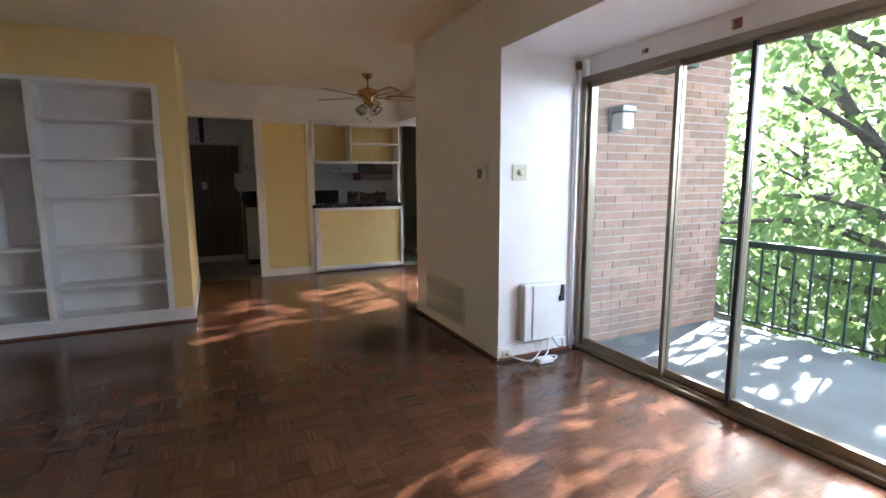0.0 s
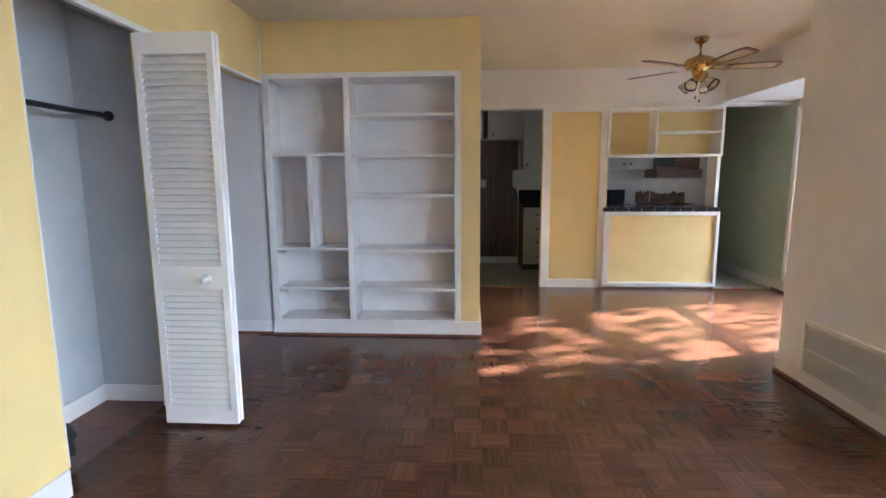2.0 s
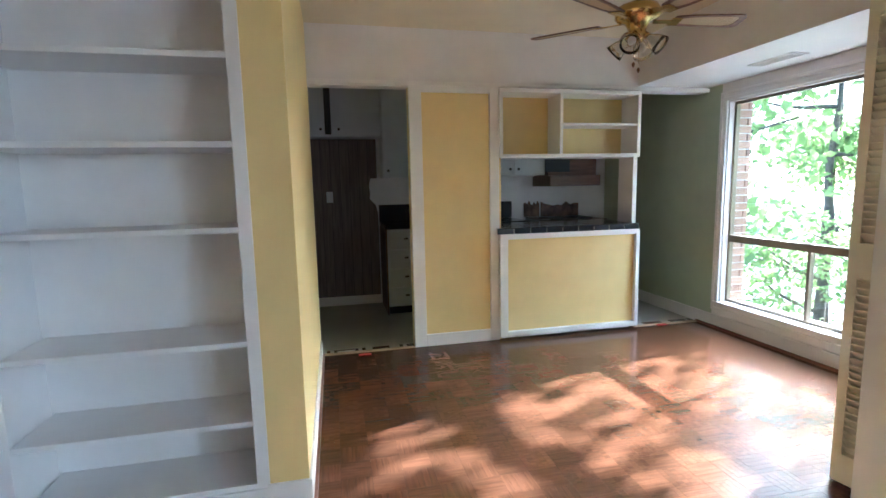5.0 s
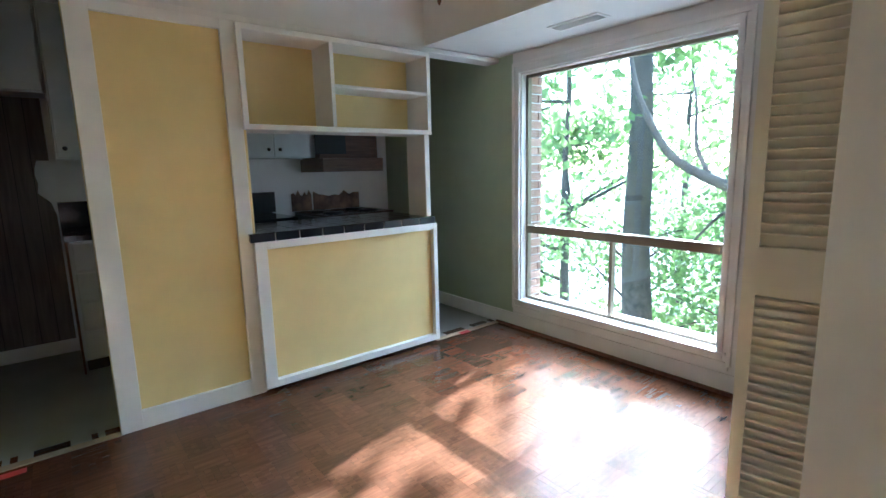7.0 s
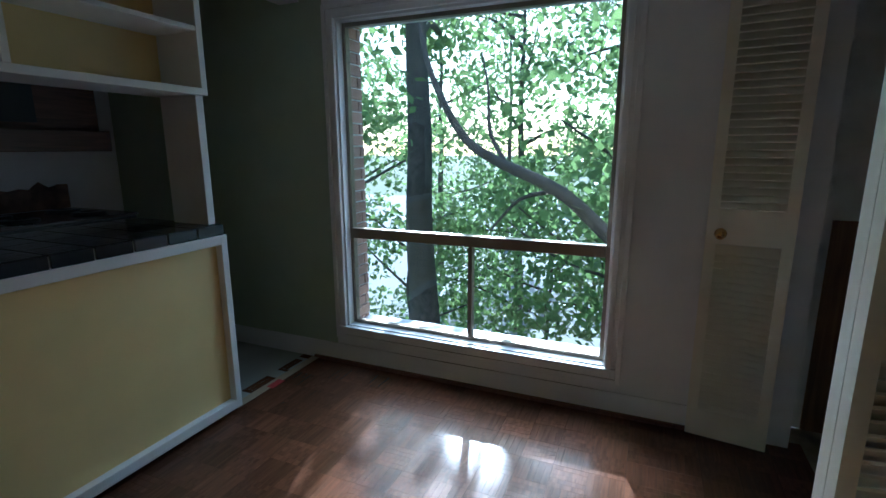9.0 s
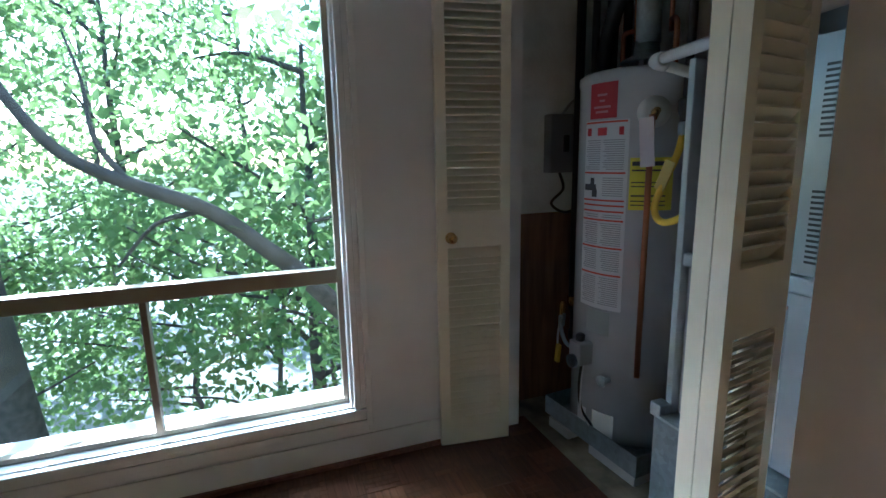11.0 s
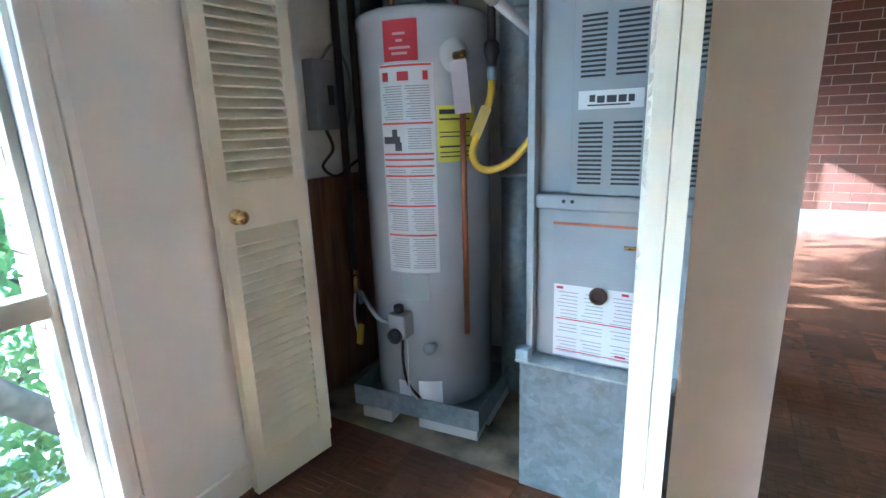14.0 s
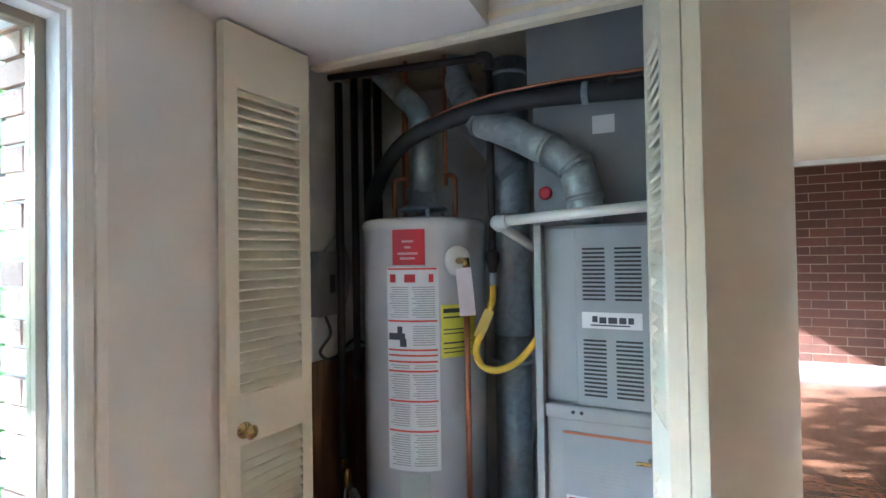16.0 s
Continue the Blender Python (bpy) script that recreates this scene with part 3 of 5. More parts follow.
def kitchen_front():
    p = thing("partition_panel", (1.1, YK, 0), "yellow partition panel in a white frame beside the kitchen doorway", "partition")
    part("panel", boxes((.76, 1.52, YK, YK + .1, 0, 2.10)), YELLOW, p)
    framed(p, .76, 1.50, YK - .002, 0, 2.11, .10, .08, .05, .10)
    b = thing("breakfast_bar", (2.2, 5.86, 0), "yellow breakfast bar in a white frame under a tiled counter", "bar")
    part("panel", boxes((1.52, 2.78, 5.885, 6.0, .045, .905)), YELLOW, b)
    framed(b, 1.49, 2.80, 5.865, .03, .915, .07, .035, .045, .045)
    part("plinth", boxes((1.52, 2.76, 5.92, 5.98, 0, .03)), WHITE, b)
    part("post", boxes((2.738, 2.778, 5.885, 6.11, .966, 1.545), bev=.003), TRIM, b, "white post under the shelf unit")
    s = thing("open_shelf_unit", (2.1, YK, 1.55), "white open shelf unit with yellow back over the breakfast bar", "shelf")
    x0, x1, y0, y1, z0, z1 = 1.495, 2.785, 5.86, 6.12, 1.545, 2.10
    part("side", boxes((x0, x0 + .03, y0, y1, z0 + .03, z1 - .03), bev=.002), TRIM, s)
    part("side", boxes((x1 - .03, x1, y0, y1, z0 + .03, z1 - .03), bev=.002), TRIM, s)
    part("top_board", boxes((x0, x1, y0, y1, z1 - .03, z1), bev=.002), TRIM, s)
    part("bottom_board", boxes((x0, x1, y0, y1, z0, z0 + .03), bev=.002), TRIM, s)
    part("divider", boxes((2.03, 2.055, y0 + .003, y1, z0 + .03, z1 - .03), bev=.002), TRIM, s)
    part("shelf", boxes((2.055, x1 - .03, y0 + .003, y1, 1.81, 1.83), bev=.002), TRIM, s)
    part("back", boxes((x0, x1, y1 - .01, y1, z0 + .03, z1 - .03)), YELLOW, s, "yellow back panel")
    c = thing("counter", (2.2, 6.2, .915), "black tiled counter top with white grout on the bar", "counter")
    part("core", boxes((1.475, 2.795, 5.865, 6.46, .918, .956)), MORTAR, c, "grout bed")
    for k in range(9):
        for j in range(4):
            x = 1.47 + k * .1475
            if j == 0:
                part("edge_tile", boxes((x + .003, x + .1425, 5.852, 5.863, .915, .962), bev=.002), TILE, c)
            part("tile", boxes((x + .003, x + .1425, 5.866 + j * .15, 6.011 + j * .15, .957, .964), bev=.001), TILE, c)


kitchen_front()
structure("trim", boxes((0, XE, YK - .022, YK, 2.11, 2.14), (0, .76, YK, YK + .12, 2.10, 2.11), bev=.002), TRIM, "white head trim over the kitchen openings")


# ---- ceiling fan ----
def ceiling_fan():
    f = thing("ceiling_fan", (1.97, 4.74, H), "brass ceiling fan with five cane-inset wooden blades and glass shades", "ceiling fan")
    T = Matrix.Translation((1.97, 4.74, -.02))
    part("canopy", lathe(bmesh.new(), [(.062, 2.56), (.062, 2.545), (.05, 2.52), (.025, 2.505), (.014, 2.50)], T), BRASS, f)
    part("rod", lathe(bmesh.new(), [(.011, 2.50), (.011, 2.40)], T, 12), BRASS, f)
    part("motor", lathe(bmesh.new(), [(.03, 2.41), (.06, 2.395), (.115, 2.375), (.13, 2.35), (.13, 2.315), (.115, 2.30), (.07, 2.285), (.055, 2.25), (.05, 2.23), (.06, 2.21), (.045, 2.19), (.01, 2.18)], T, 32), BRASS, f)
    for k in range(5):
        a = radians(-8 + 72 * k)
        M = T @ Matrix.Rotation(a, 4, "Z") @ Matrix.Translation((0, 0, 2.30)) @ Matrix.Rotation(radians(-11), 4, "X")
        bl = part("blade", blade_ring(M), BLADEWOOD, f, "dark wooden blade")
        part("cane_inset", blade_core(M), CANE, bl, "pale woven cane inset")
        part("blade_iron", boxes_m([(.10, .24, -.018, .018, -.012, -.006), (.2, .26, -.04, .04, -.011, -.006)], M), BRASS, bl)
    for k in range(4):
        a = radians(40 + 90 * k)
        M = T @ Matrix.Rotation(a, 4, "Z") @ Matrix.Translation((.055, 0, 2.20)) @ Matrix.Rotation(radians(130), 4, "Y")
        sh = part("shade", lathe(bmesh.new(), [(.018, 0), (.024, .02), (.042, .05), (.052, .085), (.058, .11), (.055, .11), (.049, .085), (.039, .05), (.021, .02), (.016, .004)], M, 20, cap=False), SHADE, f, "clear ribbed glass shade")
        part("socket", lathe(bmesh.new(), [(.02, -.03), (.022, 0), (.02, .012)], M, 14), BRASS, sh)
        part("bulb", lathe(bmesh.new(), [(.012, .01), (.02, .04), (.024, .06), (.018, .08), (.004, .088)], M, 14), WHITEPL, sh)
    for dx, z in ((.015, 2.03), (-.02, 2.06)):
        part("pull_chain", tube(bmesh.new(), [(1.97 + dx, 4.74, 2.185), (1.97 + dx, 4.74, z)], .0016, 5), BRASS, f)
        part("pull_knob", lathe(bmesh.new(), [(.003, z), (.009, z - .01), (.009, z - .02), (.003, z - .032)], T @ Matrix.Translation((dx, 0, 0)), 10), BLADEWOOD, f)


def blade_outline(grow):
    pts = []
    for x, w in ((.22, .045), (.30, .058), (.45, .066), (.58, .070), (.635, .066), (.655, .045)):
        pts.append((x, w))
    cx = .44
    return [((x - cx) * grow + cx, w - (1 - grow) * .10) for x, w in pts]


def blade_ring(M):
    bm = bmesh.new()
    outs, ins = blade_outline(1.0), blade_outline(.82)
    full_o = outs + [(x, -w) for x, w in outs[::-1]]
    full_i = ins + [(x, -w) for x, w in ins[::-1]]
    lay = []
    for z in (-.004, .004):
        lay.append(([bm.verts.new(M @ Vector((x, y, z))) for x, y in full_o], [bm.verts.new(M @ Vector((x, y, z))) for x, y in full_i]))
    n = len(full_o)
    for k in range(n):
        j = (k + 1) % n
        for o, i in lay:
            bm.faces.new((o[k], o[j], i[j], i[k]))
        bm.faces.new((lay[0][0][k], lay[0][0][j], lay[1][0][j], lay[1][0][k]))
        bm.faces.new((lay[0][1][k], lay[0][1][j], lay[1][1][j], lay[1][1][k]))
    return bm


def blade_core(M):
    bm = bmesh.new()
    ins = blade_outline(.82)
    full = ins + [(x, -w) for x, w in ins[::-1]]
    a = [bm.verts.new(M @ Vector((x, y, -.0015))) for x, y in full]
    b = [bm.verts.new(M @ Vector((x, y, .0015))) for x, y in full]
    bm.faces.new(a)
    bm.faces.new(b[::-1])
    return bm


def boxes_m(rows, M):
    bm = bmesh.new()
    for r in rows:
        box(bm, *r, m=M)
    return bm


BLADEWOOD = wood("brown blade wood", (0.10, 0.04, 0.02), (0.22, 0.10, 0.05), 0.4)
CANE = mat("pale woven cane", (0.52, 0.40, 0.24), 0.7, bump=0.6, bscale=300)
SHADE = glass("clear shade glass", (.95, .93, .85), .1)
ceiling_fan()


# ---- fittings on the closet block ----
def fittings():
    t = thing("thermostat", (XB, 2.07, 1.34), "white wall thermostat with a small grey display", "thermostat")
    part("case", boxes((XB - .028, XB, 2.0, 2.15, 1.29, 1.40), bev=.006), WHITEPL, t)
    part("display", boxes((XB - .0295, XB - .028, 2.055, 2.115, 1.31, 1.375)), mat("grey green display", (.14, .15, .11), .3), t)
    p = thing("wall_plate", (2.178, YB0, 1.347), "ivory wall plate with a round dimmer knob", "wall plate")
    IV = mat("ivory plastic", (.62, .57, .42), .4)
    part("plate", boxes((2.117, 2.238, YB0 - .008, YB0, 1.291, 1.403), bev=.003), IV, p)
    part("knob", lathe(bmesh.new(), [(.02, 0), (.02, .014), (.016, .02), (.002, .021)], Matrix.Translation((2.178, YB0 - .008, 1.345)) @ Matrix.Rotation(radians(90), 4, "X"), 18), IV, p)
    g = thing("vent_grille", (XB, 2.755, .04), "white painted return air grille low on the wall", "vent grille")
    y0, y1, z0, z1 = 2.365, 3.14, .045, .435
    part("frame", boxes((XB - .016, XB, y0, y0 + .03, z0, z1), (XB - .016, XB, y1 - .03, y1, z0, z1), (XB - .016, XB, y0 + .03, y1 - .03, z1 - .03, z1),
                        (XB - .016, XB, y0 + .03, y1 - .03, z0, z0 + .03), (XB - .014, XB, y0 + .03, y1 - .03, .23, .25), bev=.002), TRIM, g)
    k = 0
    first = None
    while z0 + .04 + k * .0125 < z1 - .035:
        z = z0 + .04 + k * .0125
        k += 1
        if abs(z - .24) < .014:
            continue
        o = part("slat", boxes((-.006, .006, 0, y1 - y0 - .06, -.001, .001)), TRIM, g, local=True) if first is None else first.copy()
        if first is None:
            first = o
        else:
            scene.collection.objects.link(o)
            o.parent = g
        o.matrix_basis = chain(g).inverted() @ Matrix.Translation((XB - .008, y0 + .03, z)) @ Matrix.Rotation(radians(40), 4, "Y")
    b = thing("intercom_box", (2.35, YB0, .10), "white wall-mounted plastic box with a black corner", "wall box")
    part("body", boxes((2.19, 2.535, 1.775, YB0 - .002, .13, .55), bev=.012), WHITEPL, b)
    part("panel", boxes((2.26, 2.525, 1.766, 1.774, .14, .54), bev=.004), WHITEPL, b)
    part("clip", boxes((2.505, 2.53, 1.755, 1.765, .41, .53), (2.49, 2.51, 1.755, 1.765, .41, .45)), BLACK, b, "black clip")
    c = thing("cable_bundle", (2.3, 1.78, 0), "tangled white cables hanging from the wall box to the floor", "cables")
    part("cable", tube(bmesh.new(), smooth_path([(2.38, 1.80, .14), (2.34, 1.77, .06), (2.22, 1.72, .012), (2.12, 1.76, .03), (2.09, 1.83, .05)]), .005, 7), WHITEPL, c)
    part("cable", tube(bmesh.new(), smooth_path([(2.42, 1.80, .14), (2.38, 1.74, .05), (2.28, 1.68, .012), (2.36, 1.66, .012), (2.44, 1.72, .012), (2.3, 1.74, .015), (2.2, 1.70, .012)]), .006, 7), WHITEPL, c)
    part("cable", tube(bmesh.new(), smooth_path([(2.30, 1.80, .14), (2.25, 1.76, .07), (2.20, 1.8, .11), (2.14, 1.83, .13)]), .003, 6), WHITEPL, c)
    part("cable", tube(bmesh.new(), smooth_path([(2.46, 1.80, .13), (2.50, 1.78, .06), (2.56, 1.80, .04), (2.58, 1.83, .09)]), .0035, 6), BLACK, c, "thin black cable")
    part("plug", boxes((2.24, 2.36, 1.64, 1.70, .002, .035), bev=.006), WHITEPL, c)
    o = thing("outlet", (2.08, YB0, .04), "ivory cable outlet on the baseboard", "outlet")
    part("plate", boxes((2.045, 2.105, YB0 - .026, YB0 - .0135, .012, .075), bev=.003), IV, o)
    part("socket", lathe(bmesh.new(), [(.009, 0), (.009, .008), (.004, .01)], Matrix.Translation((2.075, YB0 - .026, .045)) @ Matrix.Rotation(radians(90), 4, "X"), 10), BRASS, o)
    r = thing("corner_pipe", (2.665, 1.83, 0), "white painted pipe in the corner beside the balcony door", "pipe")
    part("pipe", tube(bmesh.new(), [(2.655, 1.825, .0), (2.655, 1.825, 2.08)], .014, 12), TRIM, r)
    part("socket", lathe(bmesh.new(), [(.02, 2.07), (.022, 2.09), (.022, 2.12), (.014, 2.13)], Matrix.Translation((2.655, 1.825, 0)), 12), mat("dark copper joint", (.16, .08, .05), .5, .6), r)
    for y, s in ((.70, .026), (1.28, .014)):
        h = thing("curtain_bracket", (XD, y, 2.09), "small brown curtain bracket over the balcony door", "bracket", "curtain brackets")
        part("plate", boxes((XD - .006, XD, y - s, y + s, 2.085 - s, 2.085 + s), bev=.002), mat("brown bracket", (.2, .1, .07), .5), h)
        part("hook", tube(bmesh.new(), smooth_path([(XD - .005, y, 2.09), (XD - .03, y, 2.085), (XD - .034, y, 2.06)]), .005, 7), BRASS, h)
    v = thing("ceiling_vent", (3.2, 4.95, HL + .03), "white ceiling air vent with dark slots in the soffit", "ceiling vent")
    z = HL + .03
    part("frame", boxes((3.13, 3.15, 4.76, 5.12, z - .008, z), (3.25, 3.27, 4.76, 5.12, z - .008, z), (3.15, 3.25, 4.76, 4.78, z - .008, z), (3.15, 3.25, 5.10, 5.12, z - .008, z), bev=.002), TRIM, v)
    # black sheet under the solid soffit paints the shade between the slats
    part("backing", boxes((3.15, 3.25, 4.78, 5.10, z - .002, z - .0005)), GASKET_GAP, v)
    for k in range(6):
        part("slat", boxes_m([(-.001, .001, 4.78, 5.10, -.006, .006)], Matrix.Translation((3.16 + .016 * k, 0, z - .007)) @ Matrix.Rotation(radians(40), 4, "Y")), TRIM, v)


fittings()


# ---- coat closet and floor odds ----
def small_things():
    b = thing("bag", (-1.97, 2.03, 0), "black crumpled cloth bag on the closet floor", "bag")
    bm = bmesh.new()
    bmesh.ops.create_uvsphere(bm, u_segments=20, v_segments=14, radius=1)
    for v in bm.verts:
        n = noise.noise(v.co * 2.3) * .3 + noise.noise(v.co * 6) * .12
        v.co = v.co * (1 + n)
        v.co = Vector((v.co.x * .10, v.co.y * .13, max(0, v.co.z * .13 + .11)))
        v.co += Vector((-1.99, 1.99, 0))
    for f in bm.faces:
        f.smooth = True
    part("cloth", bm, mat("black cloth", (.015, .015, .017), .9, bump=.3), b)
    part("strap", tube(bmesh.new(), smooth_path([(-1.97, 1.92, .16), (-1.94, 1.97, .28), (-1.95, 2.05, .18)]), .008, 7), BLACK, b)
    RED = mat("red floor tape", (.42, .02, .02), .6)
    for x, y in ((.34, 5.80), (3.08, 5.86)):
        p = thing("floor_tape", (x, y, 0), "strip of red tape on the floor at the kitchen doorway", "tape", "floor tapes")
        part("strip", boxes((x - .05, x + .05, y, y + .045, .0045, .0065)), RED, p)
    part("wrinkle", boxes((3.05, 3.09, 5.86, 5.90, .0067, .009)), RED, p)


small_things()
structure("threshold", boxes((.012, .76, YK - .03, YK + .02, 0, .006), (2.80, XE - .015, YK - .03, YK + .02, 0, .006), bev=.002), mat("pale worn threshold strip", (.40, .31, .2), .5), "worn pale threshold strip")


# ---- kitchen interior ----
def kitchen():
    structure("wall_panelling", boxes((-1.6, .64, 7.585, 7.6, .1, 1.9)), PANELWOOD, "grey-brown wood panelling on the kitchen wall")
    KW = mat("bluish white cabinet paint", (.62, .64, .64), .45, var=.04)
    bm = bmesh.new()
    x = -1.5
    while x < .62:
        box(bm, x, x + .004, 7.583, 7.5845, .1, 1.9)
        x += .102
    structure("panel_groove", bm, GASKET_GAP)
    structure("baseboard_kitchen", boxes((-1.6, .66, 7.575, 7.5845, 0, .10), bev=.003), TRIM)
    u = thing("upper_cabinet", (0, 7.4, 1.86), "white upper cabinet with one door ajar and black knobs", "kitchen cabinet")
    part("body", boxes((-.9, .67, 7.29, 7.584, 1.86, 2.5)), KW, u)
    part("door", boxes((-.30, .10, 7.272, 7.288, 1.87, 2.49), bev=.003), KW, u)
    part("door", boxes((.165, .66, 7.272, 7.288, 1.87, 2.49), bev=.003), KW, u)
    # the cabinet is solid; a black sheet stands for the shade in the gap
    part("gap_shade", boxes((.10, .165, 7.284, 7.289, 1.88, 2.48)), GASKET_GAP, u, "black sheet painted as the shaded gap behind the door")
    for x in (.06, .24):
        part("knob", lathe(bmesh.new(), [(.012, 0), (.014, .014), (.006, .018)], Matrix.Translation((x, 7.272, 1.93)) @ Matrix.Rotation(radians(90), 4, "X"), 12), BLACK, u)
    w = thing("wall_cabinet", (1.2, 7.4, 1.43), "white wall cabinet beside the hood with small black knobs", "kitchen cabinet")
    part("body", boxes((.68, 2.53, 7.27, 7.60, 1.43, 2.45)), KW, w)
    for k in range(5):
        a = .69 + k * .367
        d = part("door", boxes((a, a + .358, 7.252, 7.268, 1.44, 2.44), bev=.003), KW, w)
        kx = a + (.315 if k % 2 else .045)
        part("knob", lathe(bmesh.new(), [(.012, 0), (.015, .014), (.006, .018)], Matrix.Translation((kx, 7.252, 1.50)) @ Matrix.Rotation(radians(90), 4, "X"), 12), BLACK, d)
    c = thing("base_cabinet", (1.4, 7.2, 0), "white base cabinet with four drawers and dark side", "kitchen cabinet")
    part("body", boxes((.67, 2.2, 6.98, 7.584, .09, .90)), KW, c)
    part("side_panel", boxes((.655, .668, 6.975, 7.584, 0, .90)), DARKWOOD, c, "dark brown side")
    part("plinth", boxes((.68, 2.2, 7.04, 7.5, 0, .09)), BLACK, c)
    for k in range(4):
        z = .11 + k * .197
        d = part("drawer", boxes((.69, 1.03, 6.96, 6.978, z, z + .183), bev=.004), KW, c)
        part("knob", boxes((.84, .88, 6.945, 6.96, z + .09, z + .108), bev=.002), BLACK, d)
    for k in range(2):
        d = part("door", boxes((1.12 + k * .54, 1.64 + k * .54, 6.96, 6.978, .11, .89), bev=.004), KW, c)
        part("knob", boxes((1.58 - k * .02 + k * .1, 1.61 - k * .02 + k * .1, 6.945, 6.96, .8, .815), bev=.002), BLACK, d)
    t = thing("back_counter", (1.5, 7.2, .9), "black tiled kitchen counter with a low black splashback", "counter")
    part("top", boxes((.65, 2.2, 6.94, 7.584, .90, .94), bev=.004), TILE, t)
    part("splashback", boxes((.65, 2.24, 7.566, 7.584, .94, 1.13), bev=.003), TILE, t)
    r = thing("range_hood", (2.6, 7.35, 1.4), "brown wooden range hood with a dark vent", "range hood")
    part("canopy", boxes((2.52, 3.14, 7.10, 7.60, 1.30, 1.42), bev=.006), DARKWOOD, r)
    part("cabinet", boxes((2.54, 3.14, 7.2, 7.60, 1.42, 2.1), bev=.004), DARKWOOD, r)
    part("vent", boxes((2.50, 2.80, 7.19, 7.2, 1.46, 1.95)), GASKET_GAP, r)
    s = thing("stove", (2.8, 7.25, 0), "old dark brown stove with four burners", "stove")
    part("body", boxes((2.42, 3.14, 6.95, 7.58, .02, .91), bev=.008), BLACK, s)
    part("cooktop", boxes((2.42, 3.14, 6.94, 7.58, .912, .93), bev=.004), mat("dark enamel", (.05, .035, .03), .25), s)
    for i in range(4):
        part("burner", lathe(bmesh.new(), [(.09, .93), (.09, .945), (.05, .95), (.045, .935)], Matrix.Translation((2.59 + .36 * (i % 2), 7.1 + .26 * (i // 2), 0)), 18), BLACK, s)
    p = thing("stained_patch", (2.8, 7.59, .94), "ragged brown stained wall patch behind the stove", "patch")
    STAIN = mat("stained plaster", (.17, .10, .07), .7, var=.7, scale=11, bump=.4, bscale=30)
    rng = random.Random(8)
    for u0, u1, zt in ((2.40, 2.60, 1.10), (2.62, 3.12, 1.09)):
        bm = bmesh.new()
        n = 9
        top = [(u1 - (u1 - u0) * k / n, zt + rng.uniform(-.03, .03)) for k in range(n + 1)]
        ring = [(u0, .932), (u1, .932)] + top
        back = [bm.verts.new((x, 7.584, z)) for x, z in ring]
        front = [bm.verts.new((x, 7.574, z)) for x, z in ring]
        bm.faces.new(front)
        for k in range(len(ring)):
            bm.faces.new((back[k], back[(k + 1) % len(ring)], front[(k + 1) % len(ring)], front[k]))
        bm.normal_update()
        part("patch", bm, STAIN, p)
    f = thing("light_switch", (.12, 7.58, 1.23), "white double switch plate on the panelled kitchen wall", "light switch")
    part("plate", boxes((.08, .15, 7.574, 7.5825, 1.17, 1.29), bev=.002), WHITEPL, f)
    part("toggle", boxes((.11, .12, 7.566, 7.574, 1.22, 1.24)), WHITEPL, f)
    p = thing("plaster_patch", (.62, 7.58, 1.2), "ragged unpainted white wall patch at the panelling edge", "patch")
    bm = bmesh.new()
    rng = random.Random(4)
    edge = [(.66, 1.43), (.57, 1.43)] + [(.565 + rng.uniform(-.02, .02) + (.07 if z < 1.15 else 0), z) for z in (1.38, 1.33, 1.27, 1.2, 1.13, 1.07, 1.0, .95)] + [(.66, .94)]
    for y in (7.5825, 7.579):
        bm.faces.new([bm.verts.new((x, y, z)) for x, z in edge])
    part("plaster", bm, WHITE, p)


kitchen()


# ---- hall ----
def hall():
    d = thing("door_2", (-2.6, 4.3, 0), kind="structure", label="dark brown hall door standing open")
    part("door_leaf", boxes((-2.56, -2.52, 4.16, 4.95, .01, 2.0), bev=.003), DARKWOOD, d)
    part("door_frame", boxes((-2.50, -2.455, 4.141, 4.2, 0, 2.05)), TRIM, d)


hall()
structure("closet_head_trim", boxes((XW - .02, XW + .014, 1.86, 2.66, 2.05, 2.08), (XW - .02, XW + .014, 2.80, YP, 2.06, 2.08), (XW - .12, XW + .004, 1.858, 1.864, .12, 2.05), bev=.002), TRIM, "white door head trim")
structure("closet_track", boxes((XW - .07, XW - .03, 1.86, 2.66, 2.055, 2.078)), ALU)


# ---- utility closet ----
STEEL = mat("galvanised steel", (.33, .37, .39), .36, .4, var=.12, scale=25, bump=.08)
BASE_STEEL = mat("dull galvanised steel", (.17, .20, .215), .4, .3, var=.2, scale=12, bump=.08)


def spangle(m):
    """Crystal flakes of zinc, each with its own tone."""
    nt = m.node_tree
    b = nt.nodes["Principled BSDF"]
    tc = nt.nodes.new("ShaderNodeTexCoord")
    vo = nt.nodes.new("ShaderNodeTexVoronoi")
    vo.inputs["Scale"].default_value = 48
    nt.links.new(tc.outputs["Object"], vo.inputs["Vector"])
    sp = nt.nodes.new("ShaderNodeSeparateXYZ")
    nt.links.new(vo.outputs["Color"], sp.inputs[0])
    mr = nt.nodes.new("ShaderNodeMapRange")
    mr.inputs["To Min"].default_value, mr.inputs["To Max"].default_value = .88, 1.14
    nt.links.new(sp.outputs[0], mr.inputs["Value"])
    hs = nt.nodes.new("ShaderNodeHueSaturation")
    nt.links.new(mr.outputs[0], hs.inputs["Value"])
    nt.links.new(b.inputs["Base Color"].links[0].from_socket, hs.inputs["Color"])
    nt.links.new(hs.outputs[0], b.inputs["Base Color"])


